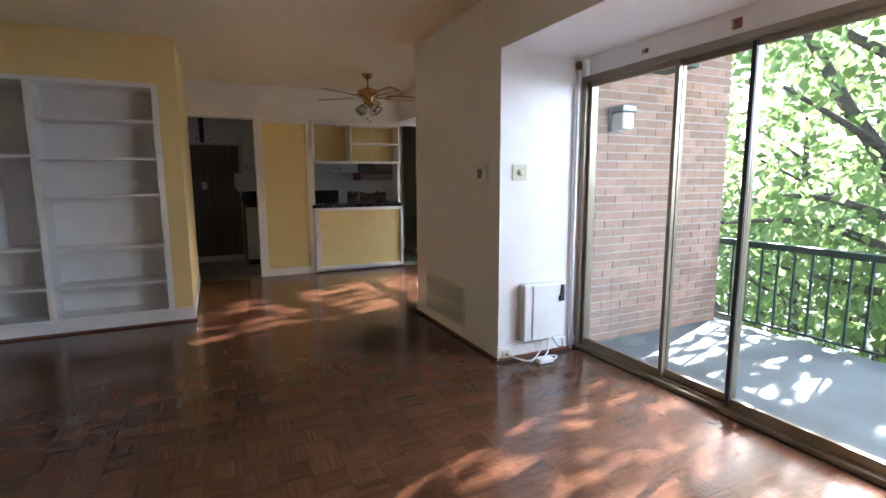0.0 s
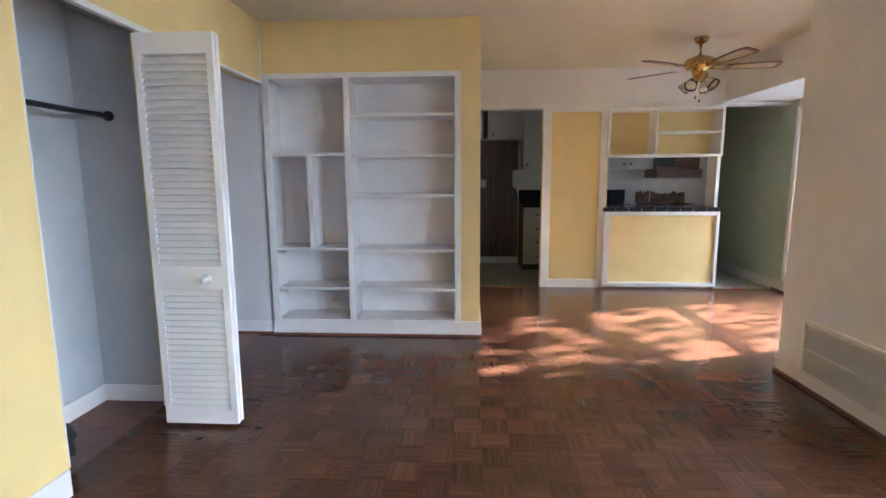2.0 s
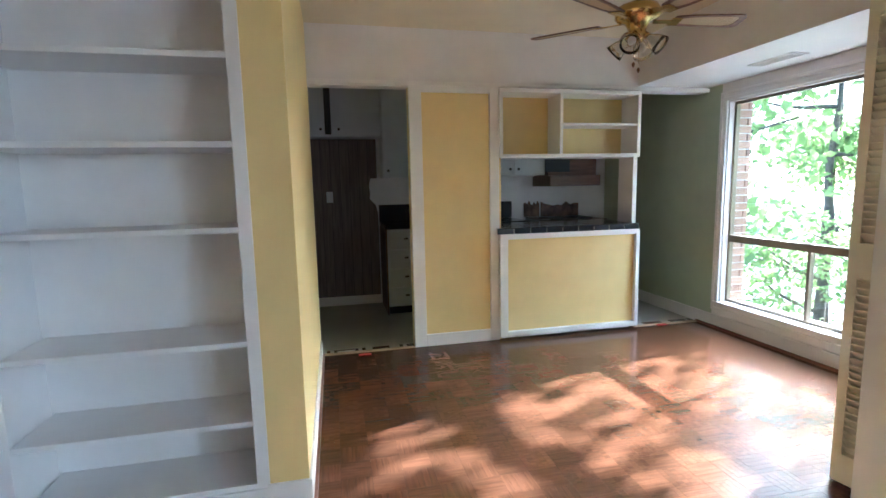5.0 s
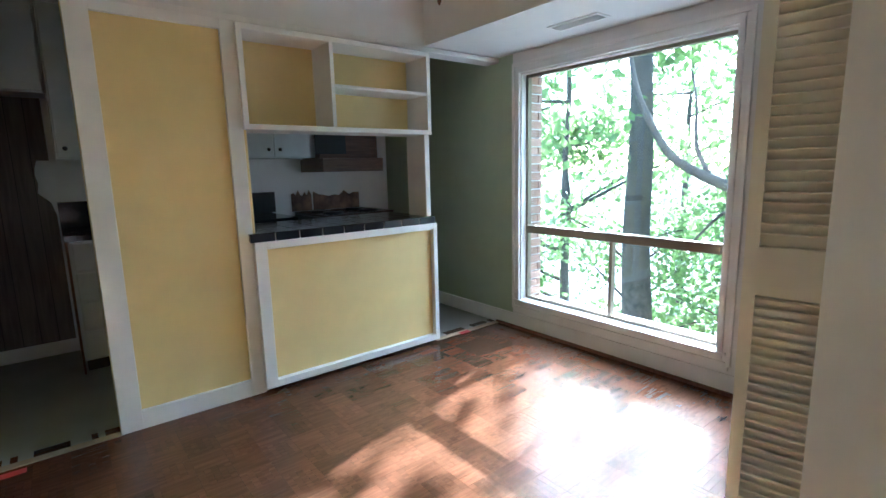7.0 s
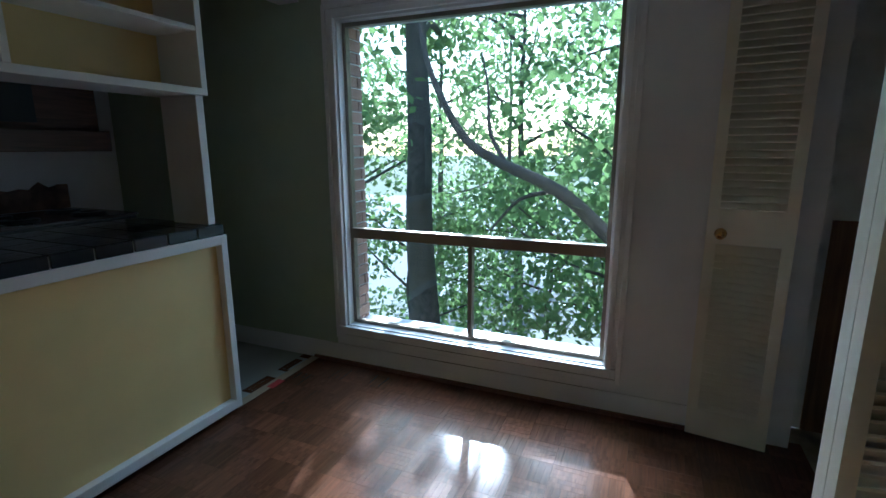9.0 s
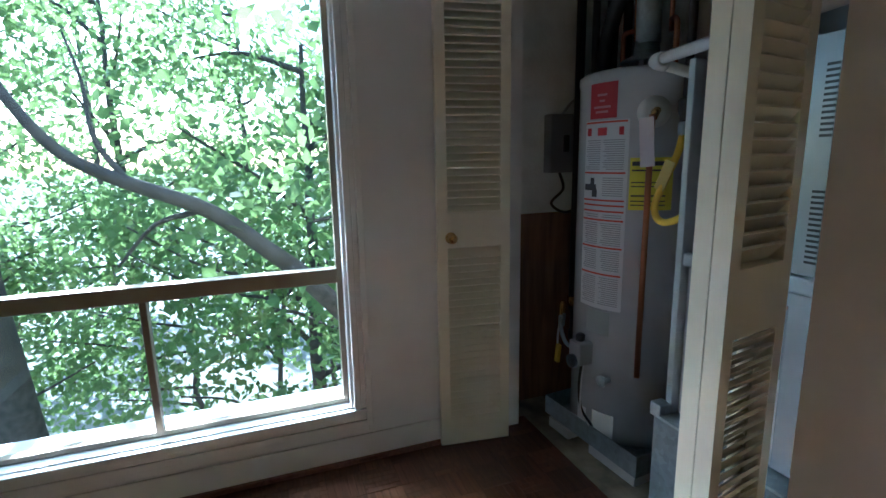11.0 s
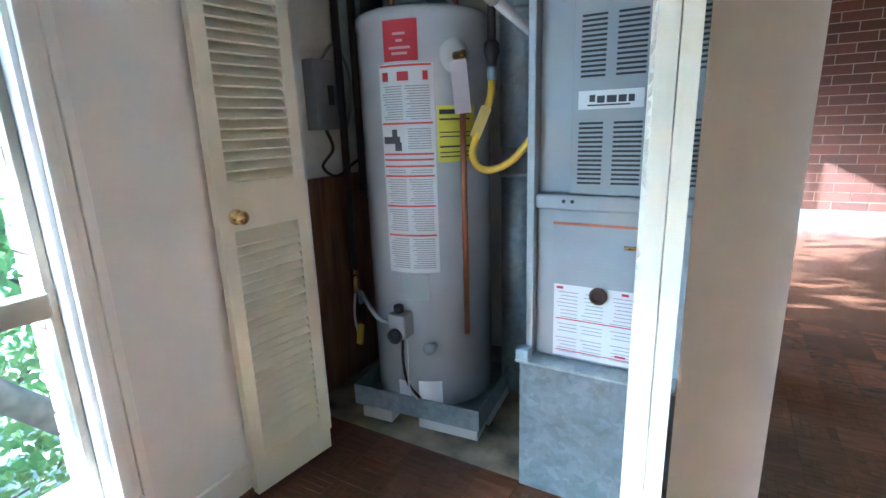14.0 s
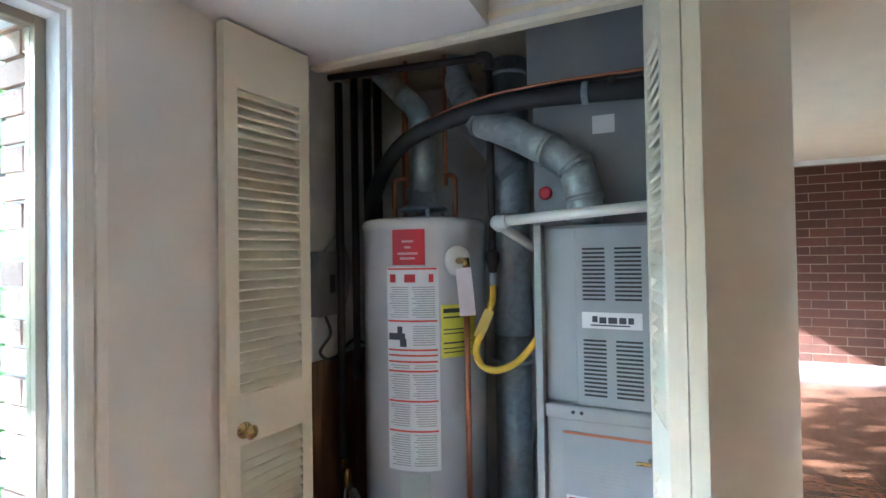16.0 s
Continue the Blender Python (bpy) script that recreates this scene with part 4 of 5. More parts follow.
spangle(STEEL)
spangle(BASE_STEEL)
TANK = mat("light grey enamel", (.52, .53, .54), .2, var=.03)
FURN = mat("blue-grey furnace enamel", (.40, .42, .44), .22, .15, var=.04)
FURND = mat("dark grey duct paint", (.25, .26, .27), .4, .2, var=.08)
COPPER = mat("copper pipe", (.42, .17, .09), .35, .9, var=.15)
BLKPIPE = mat("black iron pipe", (.035, .028, .025), .5, .3, var=.2)
FOAM = mat("black pipe insulation", (.02, .021, .023), .7)
YEL = mat("yellow gas hose", (.75, .50, .03), .45)
PAPER = mat("white label paper", (.66, .66, .66), .5, var=.03)
YPAPER = mat("yellow label paper", (.78, .70, .06), .5, var=.03)
REDP = mat("red label paper", (.45, .02, .03), .45)
INK = mat("grey print", (.30, .30, .31), .6)
DINK = mat("dark print", (.05, .05, .06), .6)
PVC = mat("white pvc pipe", (.72, .71, .68), .4)

structure("floor_closet", boxes((XB + .1, 3.70, 2.45, YB1 - .03, -.2, -.002)), CLOSET_FLOOR, "stained bare concrete closet floor")
structure("wall_closet_east", boxes((3.70, 3.78, 2.45, YB1 - .011, 0, H)), BLOCKWALL)
structure("closet_panel", boxes((3.688, 3.699, 2.56, YB1 - .1, 0, 1.0), (3.35, 3.688, 2.551, 2.562, 0, 1.0)), PLY, "stained brown plywood panel low in the closet")
structure("closet_casing", boxes((2.214, XE - .002, YB1, YB1 + .012, 2.17, 2.189), (2.23, XE - .002, YB1 - .07, YB1 - .03, 2.15, 2.168), bev=.002), CREAM, "cream head trim and track of the closet")
structure("ceiling_closet", boxes((2.12, 3.70, 2.551, YB1 - .101, 2.30, 2.34)), mat("bare tan gypsum board", (.55, .46, .32), .8, var=.2), "unpainted closet ceiling board")


def arc(bm, cx, cy, r, a0, a1, z0, z1, th=.0012, n=8):
    ring = []
    for rr in (r, r + th):
        ring.append([[bm.verts.new((cx + rr * math.cos(a0 + (a1 - a0) * k / n), cy + rr * math.sin(a0 + (a1 - a0) * k / n), z)) for k in range(n + 1)] for z in (z0, z1)])
    for k in range(n):
        bm.faces.new((ring[1][0][k], ring[1][0][k + 1], ring[1][1][k + 1], ring[1][1][k]))
        bm.faces.new((ring[1][1][k], ring[1][1][k + 1], ring[0][1][k + 1], ring[0][1][k]))
        bm.faces.new((ring[0][0][k], ring[0][0][k + 1], ring[1][0][k + 1], ring[1][0][k]))
    for k in (0, n):
        bm.faces.new((ring[0][0][k], ring[1][0][k], ring[1][1][k], ring[0][1][k]))
    return bm


CX, CY, CR = 3.21, 2.93, .253
NUDGE = Vector((.015, .012, .008))


def ang(x):
    return math.acos(max(-1, min(1, (x - CX) / CR)))


def wlabel(parent, name, x0, x1, z0, z1, m, lift=.0, label=""):
    return part(name, arc(bmesh.new(), CX, CY, CR + .0006 + lift, ang(x1), ang(x0), z0, z1), m, parent, label)


def text(s, size, m, parent, M, name="lettering", cx="CENTER", extrude=.0006):
    cu = bpy.data.curves.new("lettering", "FONT")
    cu.body, cu.size, cu.align_x, cu.align_y, cu.extrude = s, size, cx, "CENTER", extrude
    tmp = bpy.data.objects.new("tmp", cu)
    scene.collection.objects.link(tmp)
    me = bpy.data.meshes.new_from_object(tmp.evaluated_get(bpy.context.evaluated_depsgraph_get()))
    bpy.data.objects.remove(tmp)
    me.transform(chain(parent).inverted() @ M)
    me.materials.clear()
    me.materials.append(m)
    ob = new(name, me)
    ob.parent = parent
    return ob


def water_heater():
    w = thing("water_heater", (CX, CY, .05), "tall light grey gas water heater with red, white and yellow labels", "water heater")
    T = Matrix.Translation((CX, CY, 0))
    part("tank", lathe(bmesh.new(), [(CR - .02, .075), (CR, .085), (CR, 1.545), (CR + .004, 1.55), (CR + .004, 1.58), (CR - .012, 1.592), (.08, 1.595)], T, 64), TANK, w)
    part("flue_hood", lathe(bmesh.new(), [(.046, 1.628), (.10, 1.636), (.102, 1.641), (.092, 1.65), (.052, 1.668), (.046, 1.72)], T, 28), STEEL, w)
    for a in (.5, 2.2, 3.9):
        part("hood_leg", boxes_m([(-.004, .004, -.008, .008, 1.59, 1.636)], T @ Matrix.Rotation(a, 4, "Z") @ Matrix.Translation((.085, 0, 0))), STEEL, w)
    wlabel(w, "badge", 3.096, 3.217, 1.412, 1.545, REDP, label="red badge")
    badge_bits = bmesh.new()
    for z, a, b in ((1.50, 3.135, 3.178), (1.478, 3.145, 3.168), (1.455, 3.12, 3.195), (1.437, 3.13, 3.185)):
        arc(badge_bits, CX, CY, CR + .002, ang(b), ang(a), z - .004, z + .004, n=3)
    part("badge_print", badge_bits, mat("pale red print", (.6, .3, .3), .5), w)
    lab = wlabel(w, "warning_label", 3.054, 3.243, .655, 1.405, PAPER, label="long white warning label with red rules")
    RULE = mat("red print", (.55, .07, .04), .5)
    for z in (1.398, 1.205, 1.098, 1.078, 1.055, 1.02, .91, .80):
        part("red_rule", arc(bmesh.new(), CX, CY, CR + .002, ang(3.238), ang(3.06), z - .0035, z + .0035, n=6), RULE, lab)
    rng = random.Random(7)
    ink = bmesh.new()
    z = 1.33
    while z > .67:
        if not any(abs(z - q) < .012 for q in (1.398, 1.205, 1.098, 1.078, 1.055, 1.02, .91, .80)) and not 1.10 < z < 1.20:
            for a, b in ((3.155, 3.232), (3.066, 3.145)):
                arc(ink, CX, CY, CR + .002, ang(b - rng.uniform(0, .02)), ang(a), z - .0016, z + .0016, n=3)
        elif 1.11 < z < 1.19:
            arc(ink, CX, CY, CR + .002, ang(3.14), ang(3.066), z - .0016, z + .0016, n=3)
        z -= .0085
    tagged(part("print", ink, INK, lab), kind="stuff")
    pic = bmesh.new()
    for a, b, z0, z1 in ((3.17, 3.235, 1.135, 1.16), (3.18, 3.2, 1.15, 1.185), (3.165, 3.19, 1.11, 1.14)):
        arc(pic, CX, CY, CR + .002, ang(b), ang(a), z0, z1, n=3)
    part("pictogram", pic, DINK, lab)
    pr = bmesh.new()
    for a, b in ((3.205, 3.228), (3.13, 3.17), (3.07, 3.085)):
        arc(pr, CX, CY, CR + .0022, ang(b), ang(a), 1.348, 1.378, n=3)
    part("pictogram", pr, REDP, lab)
    ye = wlabel(w, "energy_label", 2.966, 3.048, 1.066, 1.262, YPAPER, label="yellow energy label")
    yi = bmesh.new()
    for z, h in ((1.24, .008), (1.215, .003), (1.17, .002), (1.155, .002), (1.12, .003), (1.10, .002), (1.085, .002)):
        arc(yi, CX, CY, CR + .002, ang(3.042), ang(2.974), z - h, z + h, n=3)
    tagged(part("print", yi, DINK, ye), kind="stuff")
    wlabel(w, "rating_plate", 3.09, 3.195, .545, .645, mat("grey rating plate", (.36, .38, .36), .4))
    wlabel(w, "lower_label", 3.18, 3.235, .10, .19, PAPER)
    wlabel(w, "access_plate", 3.06, 3.145, .10, .2, PAPER)
    part("gas_valve", boxes((3.155, 3.232, CY + CR - .02, CY + CR + .06, .40, .50), bev=.008), mat("grey cast valve", (.4, .4, .4), .4, .3), w)
    part("valve_dial", lathe(bmesh.new(), [(.03, 0), (.028, .018), (.008, .02)], Matrix.Translation((3.195, CY + CR + .06, .415)) @ Matrix.Rotation(radians(-90), 4, "X"), 20), BLACK, w)
    part("valve_knob", lathe(bmesh.new(), [(.02, .50), (.02, .525), (.012, .53)], Matrix.Translation((3.2, CY + CR + .025, 0)), 14), BLACK, w)
    part("burner_tube", tube(bmesh.new(), smooth_path([(3.19, CY + CR + .02, .41), (3.185, CY + CR + .035, .3), (3.17, CY + CR + .03, .2), (3.14, CY + CR - .01, .12)]), .006, 8), BLACK, w)
    part("burner_tube", tube(bmesh.new(), smooth_path([(3.175, CY + CR + .02, .41), (3.15, CY + CR + .05, .33), (3.16, CY + CR + .04, .2), (3.15, CY + CR, .12)]), .003, 6), PVC, w)
    part("drain_valve", lathe(bmesh.new(), [(.014, 0), (.014, .03), (.024, .032), (.024, .05), (.01, .052)], Matrix.Translation((3.08, CY + CR - .035, .36)) @ Matrix.Rotation(radians(-90), 4, "X"), 14), STEEL, w)
    part("relief_ring", lathe(bmesh.new(), [(.058, 0), (.058, .006), (.026, .008)], Matrix.Translation((CX, CY, 1.425)) @ Matrix.Rotation(radians(146), 4, "Z") @ Matrix.Rotation(radians(90), 4, "Y") @ Matrix.Translation((0, 0, CR - .004)), 24), PVC, w, "white insulation ring")
    part("relief_valve", tube(bmesh.new(), [(3.0, 3.07, 1.425), (2.955, 3.10, 1.425), (2.945, 3.125, 1.40)], .014, 10), BRASS, w)
    part("relief_pipe", tube(bmesh.new(), [(2.944, 3.13, 1.41), (2.941, 3.135, .43)], .011, 12), COPPER, w, "copper relief pipe")
    tg = boxes_m([(-.028, .028, -.0008, .0008, -.17, 0)], Matrix.Translation((2.945, 3.155, 1.40)) @ Matrix.Rotation(radians(15), 4, "Z") @ Matrix.Rotation(radians(5), 4, "Y"))
    part("tag", tg, mat("pale pink tag", (.62, .52, .52), .6), w, "pale hanging tag")
    p = thing("drain_pan", (CX, CY, .04), "square galvanised drain pan under the water heater", "drain pan")
    M = Matrix.Translation((CX, 2.915, 0)) @ Matrix.Rotation(radians(5), 4, "Z")
    a = .285
    part("pan", boxes_m([(-a, a, -a, a, .045, .05), (-a, a, a - .004, a, .05, .135), (-a, a, -a, -a + .004, .05, .135), (-a, -a + .004, -a + .004, a - .004, .05, .135), (a - .004, a, -a + .004, a - .004, .05, .135)], M), STEEL, p)
    part("riser", boxes_m([(-a + .01, -.02, a - .10, a - .005, 0, .044), (.10, .24, a - .10, a + .01, 0, .044), (-a, -a + .10, -a, a - .12, 0, .044)], M), PVC, p, "white foam riser")
    f = thing("heater_flue", (CX, CY, 1.72), "galvanised flue pipe rising from the water heater", "flue pipe")
    part("pipe", tube(bmesh.new(), [(CX - .006, CY, 1.71), (CX - .006, CY + .01, 1.98)], .047, 20), STEEL, f)
    part("elbow", tube(bmesh.new(), smooth_path([(CX - .006, CY + .01, 1.98), (CX + .03, CY, 2.07), (CX + .11, CY - .03, 2.15)], 3), .048, 20), STEEL, f)
    part("pipe", tube(bmesh.new(), [(CX + .11, CY - .03, 2.15), (CX + .26, CY - .1, 2.29)], .047, 20), STEEL, f)


water_heater()


def diagonal_duct():
    d = thing("diagonal_duct", (3.0, 2.75, 2.0), "dark dusty galvanised duct running diagonally to the closet ceiling", "duct")
    pts = [(2.88, 2.80, 1.80), (2.98, 2.76, 1.93), (3.12, 2.70, 2.08), (3.16, 2.68, 2.18), (3.16, 2.68, 2.29)]
    part("pipe", tube(bmesh.new(), smooth_path(pts, 4), .058, 22), FURND, d)
    for k in (1, 3):
        v, dr = Vector(pts[k]), (Vector(pts[k + 1]) - Vector(pts[k - 1])).normalized() * .008
        part("seam", tube(bmesh.new(), [v - dr, v + dr], .062, 22), FURND, d)


diagonal_duct()


def furnace():
    f = thing("furnace", (2.4, 3.0, 0), "blue-grey gas furnace cabinet with louvred front on a galvanised base", "furnace")
    x0, x1 = 2.135, 2.668
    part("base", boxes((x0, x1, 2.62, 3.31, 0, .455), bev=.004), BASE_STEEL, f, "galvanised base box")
    part("base_flange", boxes((x0 - .004, x1 + .012, 2.62, 3.315, .455, .463)), STEEL, f)
    part("cabinet", boxes((x0 + .01, x1 - .008, 2.62, 3.215, .463, 1.535), bev=.004), FURN, f)
    part("side_edge", boxes((x1 - .03, x1 - .007, 3.216, 3.275, .463, 1.535), (x0 + .01, x0 + .03, 3.216, 3.275, .463, 1.535), bev=.004), FURN, f, "rounded cabinet edge")
    up = part("upper_panel", boxes((x0 + .032, x1 - .13, 3.218, 3.262, .99, 1.525), (x1 - .128, x1 - .033, 3.218, 3.235, .99, 1.525), bev=.003), FURN, f, "recessed louvred upper panel")
    first = {}
    # no slots are cut: thin black bars on the panel give their inner shade
    for zr in ((1.305, 1.465), (1.02, 1.19)):
        z = zr[0]
        while z < zr[1]:
            for a, b in ((2.452, 2.517), (2.352, 2.425), (2.20, 2.30)):
                if a not in first:
                    first[a] = part("louvre", boxes((a, b, 3.2622, 3.2632, 0, .006)), BLACK, up, "black bar painted as a shaded louvre slot")
                    o = first[a]
                else:
                    o = first[a].copy()
                    scene.collection.objects.link(o)
                o.matrix_basis = Matrix.Translation((0, 0, z))
            z += .0125
    pl = part("name_plate", boxes((2.352, 2.52, 3.263, 3.266, 1.222, 1.27), bev=.001), PAPER, f, "white name plate with dark lettering bars")
    for a, b, z in ((2.475, 2.49, 1.25), (2.45, 2.47, 1.247), (2.42, 2.445, 1.247), (2.395, 2.415, 1.247), (2.375, 2.39, 1.247), (2.385, 2.495, 1.232)):
        part("lettering", boxes((a, b, 3.2665, 3.2672, z - (.009 if z > 1.24 else .002), z + (.009 if z > 1.24 else .002))), DINK, pl)
    part("lip", boxes((x0 + .032, x1 - .033, 3.24, 3.275, .945, .988), bev=.008), FURN, f, "lip with two screws")
    for x in (2.55, 2.525):
        part("screw", lathe(bmesh.new(), [(.006, 0), (.005, .003)], Matrix.Translation((x, 3.275, .97)) @ Matrix.Rotation(radians(-90), 4, "X"), 8), BLACK, f)
    part("lower_panel", boxes((x0 + .032, x1 - .033, 3.218, 3.25, .468, .943), bev=.006), FURN, f)
    wp = part("wiring_label", boxes((2.33, 2.585, 3.2505, 3.252, .715, .905)), mat("grey sheet behind glass", (.32, .34, .36), .14), f, "glossy grey wiring label")
    bits = bmesh.new()
    rng = random.Random(2)
    for k in range(7):
        box(bits, 2.35, 2.57 - rng.uniform(0, .04), 3.2522, 3.2526, .735 + k * .011, .738 + k * .011)
    tagged(part("print", bits, INK, wp), kind="stuff")
    part("top_strip", boxes((2.33, 2.585, 3.2522, 3.254, .897, .905)), COPPER, wp)
    wl = part("warning_label", boxes((2.33, 2.578, 3.2505, 3.252, .478, .712)), PAPER, f, "white warning label with red marks")
    bits = bmesh.new()
    for k in range(18):
        if k not in (5, 9):
            for a in (2.345, 2.43, 2.505):
                box(bits, a, a + .065 - rng.uniform(0, .015), 3.2522, 3.2526, .492 + k * .0115, .4945 + k * .0115)
    tagged(part("print", bits, INK, wl), kind="stuff")
    part("red_rule", boxes((2.34, 2.57, 3.2522, 3.2526, .600, .6035), (2.34, 2.57, 3.2522, 3.2526, .496, .499), (2.55, 2.57, 3.2524, 3.2528, .698, .706), (2.36, 2.39, 3.2524, 3.2528, .503, .51), (2.36, 2.38, 3.2524, 3.2528, .698, .706)), REDP, wl)
    part("sight_port", lathe(bmesh.new(), [(.026, 0), (.026, .012), (.018, .014), (.016, .004)], Matrix.Translation((2.445, 3.25, .69)) @ Matrix.Rotation(radians(-90), 4, "X"), 20), mat("dark bronze port", (.08, .05, .04), .4, .5), f)
    part("latch", tube(bmesh.new(), [(2.34, 3.25, .85), (2.34, 3.285, .85), (2.375, 3.285, .85)], .006, 8), BRASS, f)
    part("hose_clip", boxes((x1 - .03, x1 + .012, 3.27, 3.317, .463, .50), bev=.005), STEEL, f)
    d = thing("supply_plenum", (2.4, 2.9, 1.55), "dark grey sheet metal plenum box above the furnace", "plenum")
    part("lower_box", boxes((2.16, 2.70, 2.6, 3.09, 1.536, 2.02), bev=.003), FURND, d)
    part("upper_box", boxes((2.16, 2.715, 2.6, 3.105, 2.022, 2.25), bev=.003), FURND, d)
    bm = boxes((2.16, 2.715, 2.6, 3.105, 2.252, 2.295))
    bmesh.ops.subdivide_edges(bm, edges=bm.edges, cuts=8, use_grid_fill=True)
    for v in bm.verts:
        v.co += Vector((noise.noise(v.co * 30), noise.noise(v.co * 30 + Vector((5, 0, 0))), noise.noise(v.co * 30 + Vector((0, 9, 0))))) * .012
    part("foil_tape", bm, mat("crinkled foil", (.7, .7, .7), .25, 1.0), d, "crinkled foil tape")
    part("sticker", boxes((2.43, 2.50, 3.091, 3.092, 1.84, 1.90)), PAPER, d)
    part("button", lathe(bmesh.new(), [(.024, 0), (.022, .006), (.012, .008)], Matrix.Translation((2.66, 3.092, 1.655)) @ Matrix.Rotation(radians(-90), 4, "X"), 16), REDP, d, "round red sticker")
    e = thing("exhaust_duct", (2.53, 3.15, 1.54), "shiny galvanised exhaust duct with crimped elbows", "duct")
    pts = [(2.52, 3.17, 1.537), (2.52, 3.17, 1.62), (2.545, 3.17, 1.72), (2.63, 3.15, 1.79), (2.77, 3.09, 1.875), (2.90, 3.05, 1.94), (3.0, 2.95, 2.06), (3.09, 2.85, 2.2), (3.1, 2.83, 2.30)]
    for a, b in ((0, 2), (2, 3), (3, 5), (5, 6), (6, 8)):
        part("section", tube(bmesh.new(), smooth_path(pts[a:b + 1], 3), .056, 24), STEEL, e)
    for k in (1, 2, 3, 5, 6):
        v = Vector(pts[k])
        dr = (Vector(pts[k + 1]) - Vector(pts[k - 1])).normalized() * .008
        part("seam", tube(bmesh.new(), [v - dr, v + dr], .060, 24), STEEL, e)
    v = thing("vertical_duct", (2.90, 2.70, 0), "dull galvanised vertical duct behind the water heater", "duct")
    part("lower_section", tube(bmesh.new(), [(2.90, 2.70, 0), (2.90, 2.70, 1.12)], .078, 24), STEEL, v)
    part("upper_section", tube(bmesh.new(), [(2.90, 2.70, 1.1), (2.90, 2.70, 2.30)], .083, 24), STEEL, v)
    for k in range(3):
        part("seam", tube(bmesh.new(), [(2.90, 2.70, .98 + .62 * k), (2.90, 2.70, 1.0 + .62 * k)], .087, 24), STEEL, v)


furnace()


def pipes():
    g = thing("gas_pipe", (2.87, 3.05, 1.4), "black iron gas pipe dropping to a yellow flexible hose", "gas pipe")
    part("pipe", tube(bmesh.new(), [(3.60, 3.05, 2.225), (2.90, 3.05, 2.185)], .014, 12), BLKPIPE, g)
    part("elbow", tube(bmesh.new(), smooth_path([(2.92, 3.05, 2.186), (2.876, 3.05, 2.18), (2.872, 3.05, 2.13)], 4), .021, 12), BLKPIPE, g)
    part("pipe", tube(bmesh.new(), [(2.872, 3.05, 2.14), (2.866, 3.06, 1.46)], .014, 12), BLKPIPE, g)
    part("valve", lathe(bmesh.new(), [(.018, 1.46), (.026, 1.45), (.026, 1.42), (.018, 1.40), (.016, 1.38)], Matrix.Translation((2.864, 3.065, 0)), 12), BLKPIPE, g)
    part("nut", lathe(bmesh.new(), [(.014, 1.38), (.018, 1.37), (.018, 1.34), (.014, 1.33)], Matrix.Translation((2.862, 3.07, 0)), 6), STEEL, g)
    part("hose", tube(bmesh.new(), smooth_path([(2.861, 3.072, 1.335), (2.862, 3.09, 1.27), (2.90, 3.11, 1.16), (2.912, 3.125, 1.10), (2.885, 3.14, 1.055), (2.83, 3.15, 1.045), (2.76, 3.15, 1.075), (2.70, 3.14, 1.14), (2.66, 3.12, 1.21)], 5), .0125, 12), YEL, g, "yellow flexible hose")
    part("hose_tag", boxes_m([(-.018, .018, -.001, .001, -.055, .055)], Matrix.Translation((2.882, 3.12, 1.20)) @ Matrix.Rotation(radians(-25), 4, "Y") @ Matrix.Rotation(radians(20), 4, "Z")), mat("dirty yellow tag", (.55, .42, .1), .6), g)
    p = thing("condensate_pipe", (2.6, 3.3, 1.55), "white plastic condensate pipe across the furnace top", "pipe")
    part("pipe", tube(bmesh.new(), [(2.76, 3.29, 1.55), (2.14, 3.30, 1.585)], .0165, 14), PVC, p)
    part("elbow", tube(bmesh.new(), smooth_path([(2.74, 3.29, 1.55), (2.775, 3.285, 1.548), (2.775, 3.25, 1.54)], 4), .022, 14), PVC, p)
    part("pipe", tube(bmesh.new(), [(2.775, 3.255, 1.54), (2.73, 2.8, 1.44)], .0165, 14), PVC, p)
    k = thing("insulated_line", (3.1, 3.0, 1.9), "thick black insulated refrigerant line arching over the heater", "refrigerant line")
    part("insulation", tube(bmesh.new(), smooth_path([(3.50, 2.86, 1.50), (3.46, 2.94, 1.66), (3.38, 2.98, 1.80), (3.25, 3.02, 1.91), (3.05, 3.05, 1.965), (2.80, 3.11, 1.98), (2.56, 3.15, 1.965), (2.16, 3.17, 1.935)], 5), .033, 16), FOAM, k)
    part("copper_line", tube(bmesh.new(), smooth_path([(3.2, 3.04, 1.96), (2.95, 3.08, 2.015), (2.65, 3.13, 2.02), (2.16, 3.18, 1.995)], 5), .006, 8), COPPER, k)
    for x in (2.52, 2.44):
        part("clamp", tube(bmesh.new(), [(x, 3.152, 1.962), (x - .02, 3.153, 1.961)], .038, 16), STEEL if x > 2.5 else BLACK, k)
    for i, (x, y, r, m, z0, z1) in enumerate(((3.615, 2.99, .014, BLKPIPE, .50, 2.2), (3.65, 2.95, .017, FOAM, .30, 2.25), (3.60, 2.80, .016, BLKPIPE, .2, 2.2), (3.56, 2.76, .02, FOAM, .1, 2.3), (3.47, 2.66, .011, COPPER, 0.0, 2.30), (3.585, 2.92, .017, BLKPIPE, .9, 2.28), (3.555, 2.86, .019, FOAM, .7, 2.28))):
        q = thing("riser_pipe", (x, y, z0), ("dark vertical pipe beside the water heater", "black insulated vertical pipe by the closet wall", "dark vertical pipe beside the water heater", "black insulated vertical pipe by the closet wall", "thin copper riser behind the heater", "dark vertical pipe beside the water heater", "black insulated vertical pipe by the closet wall")[i], "pipe", "closet riser pipes")
        part("pipe", tube(bmesh.new(), [(x, y, z0), (x, y, z1)], r, 12), m, q)
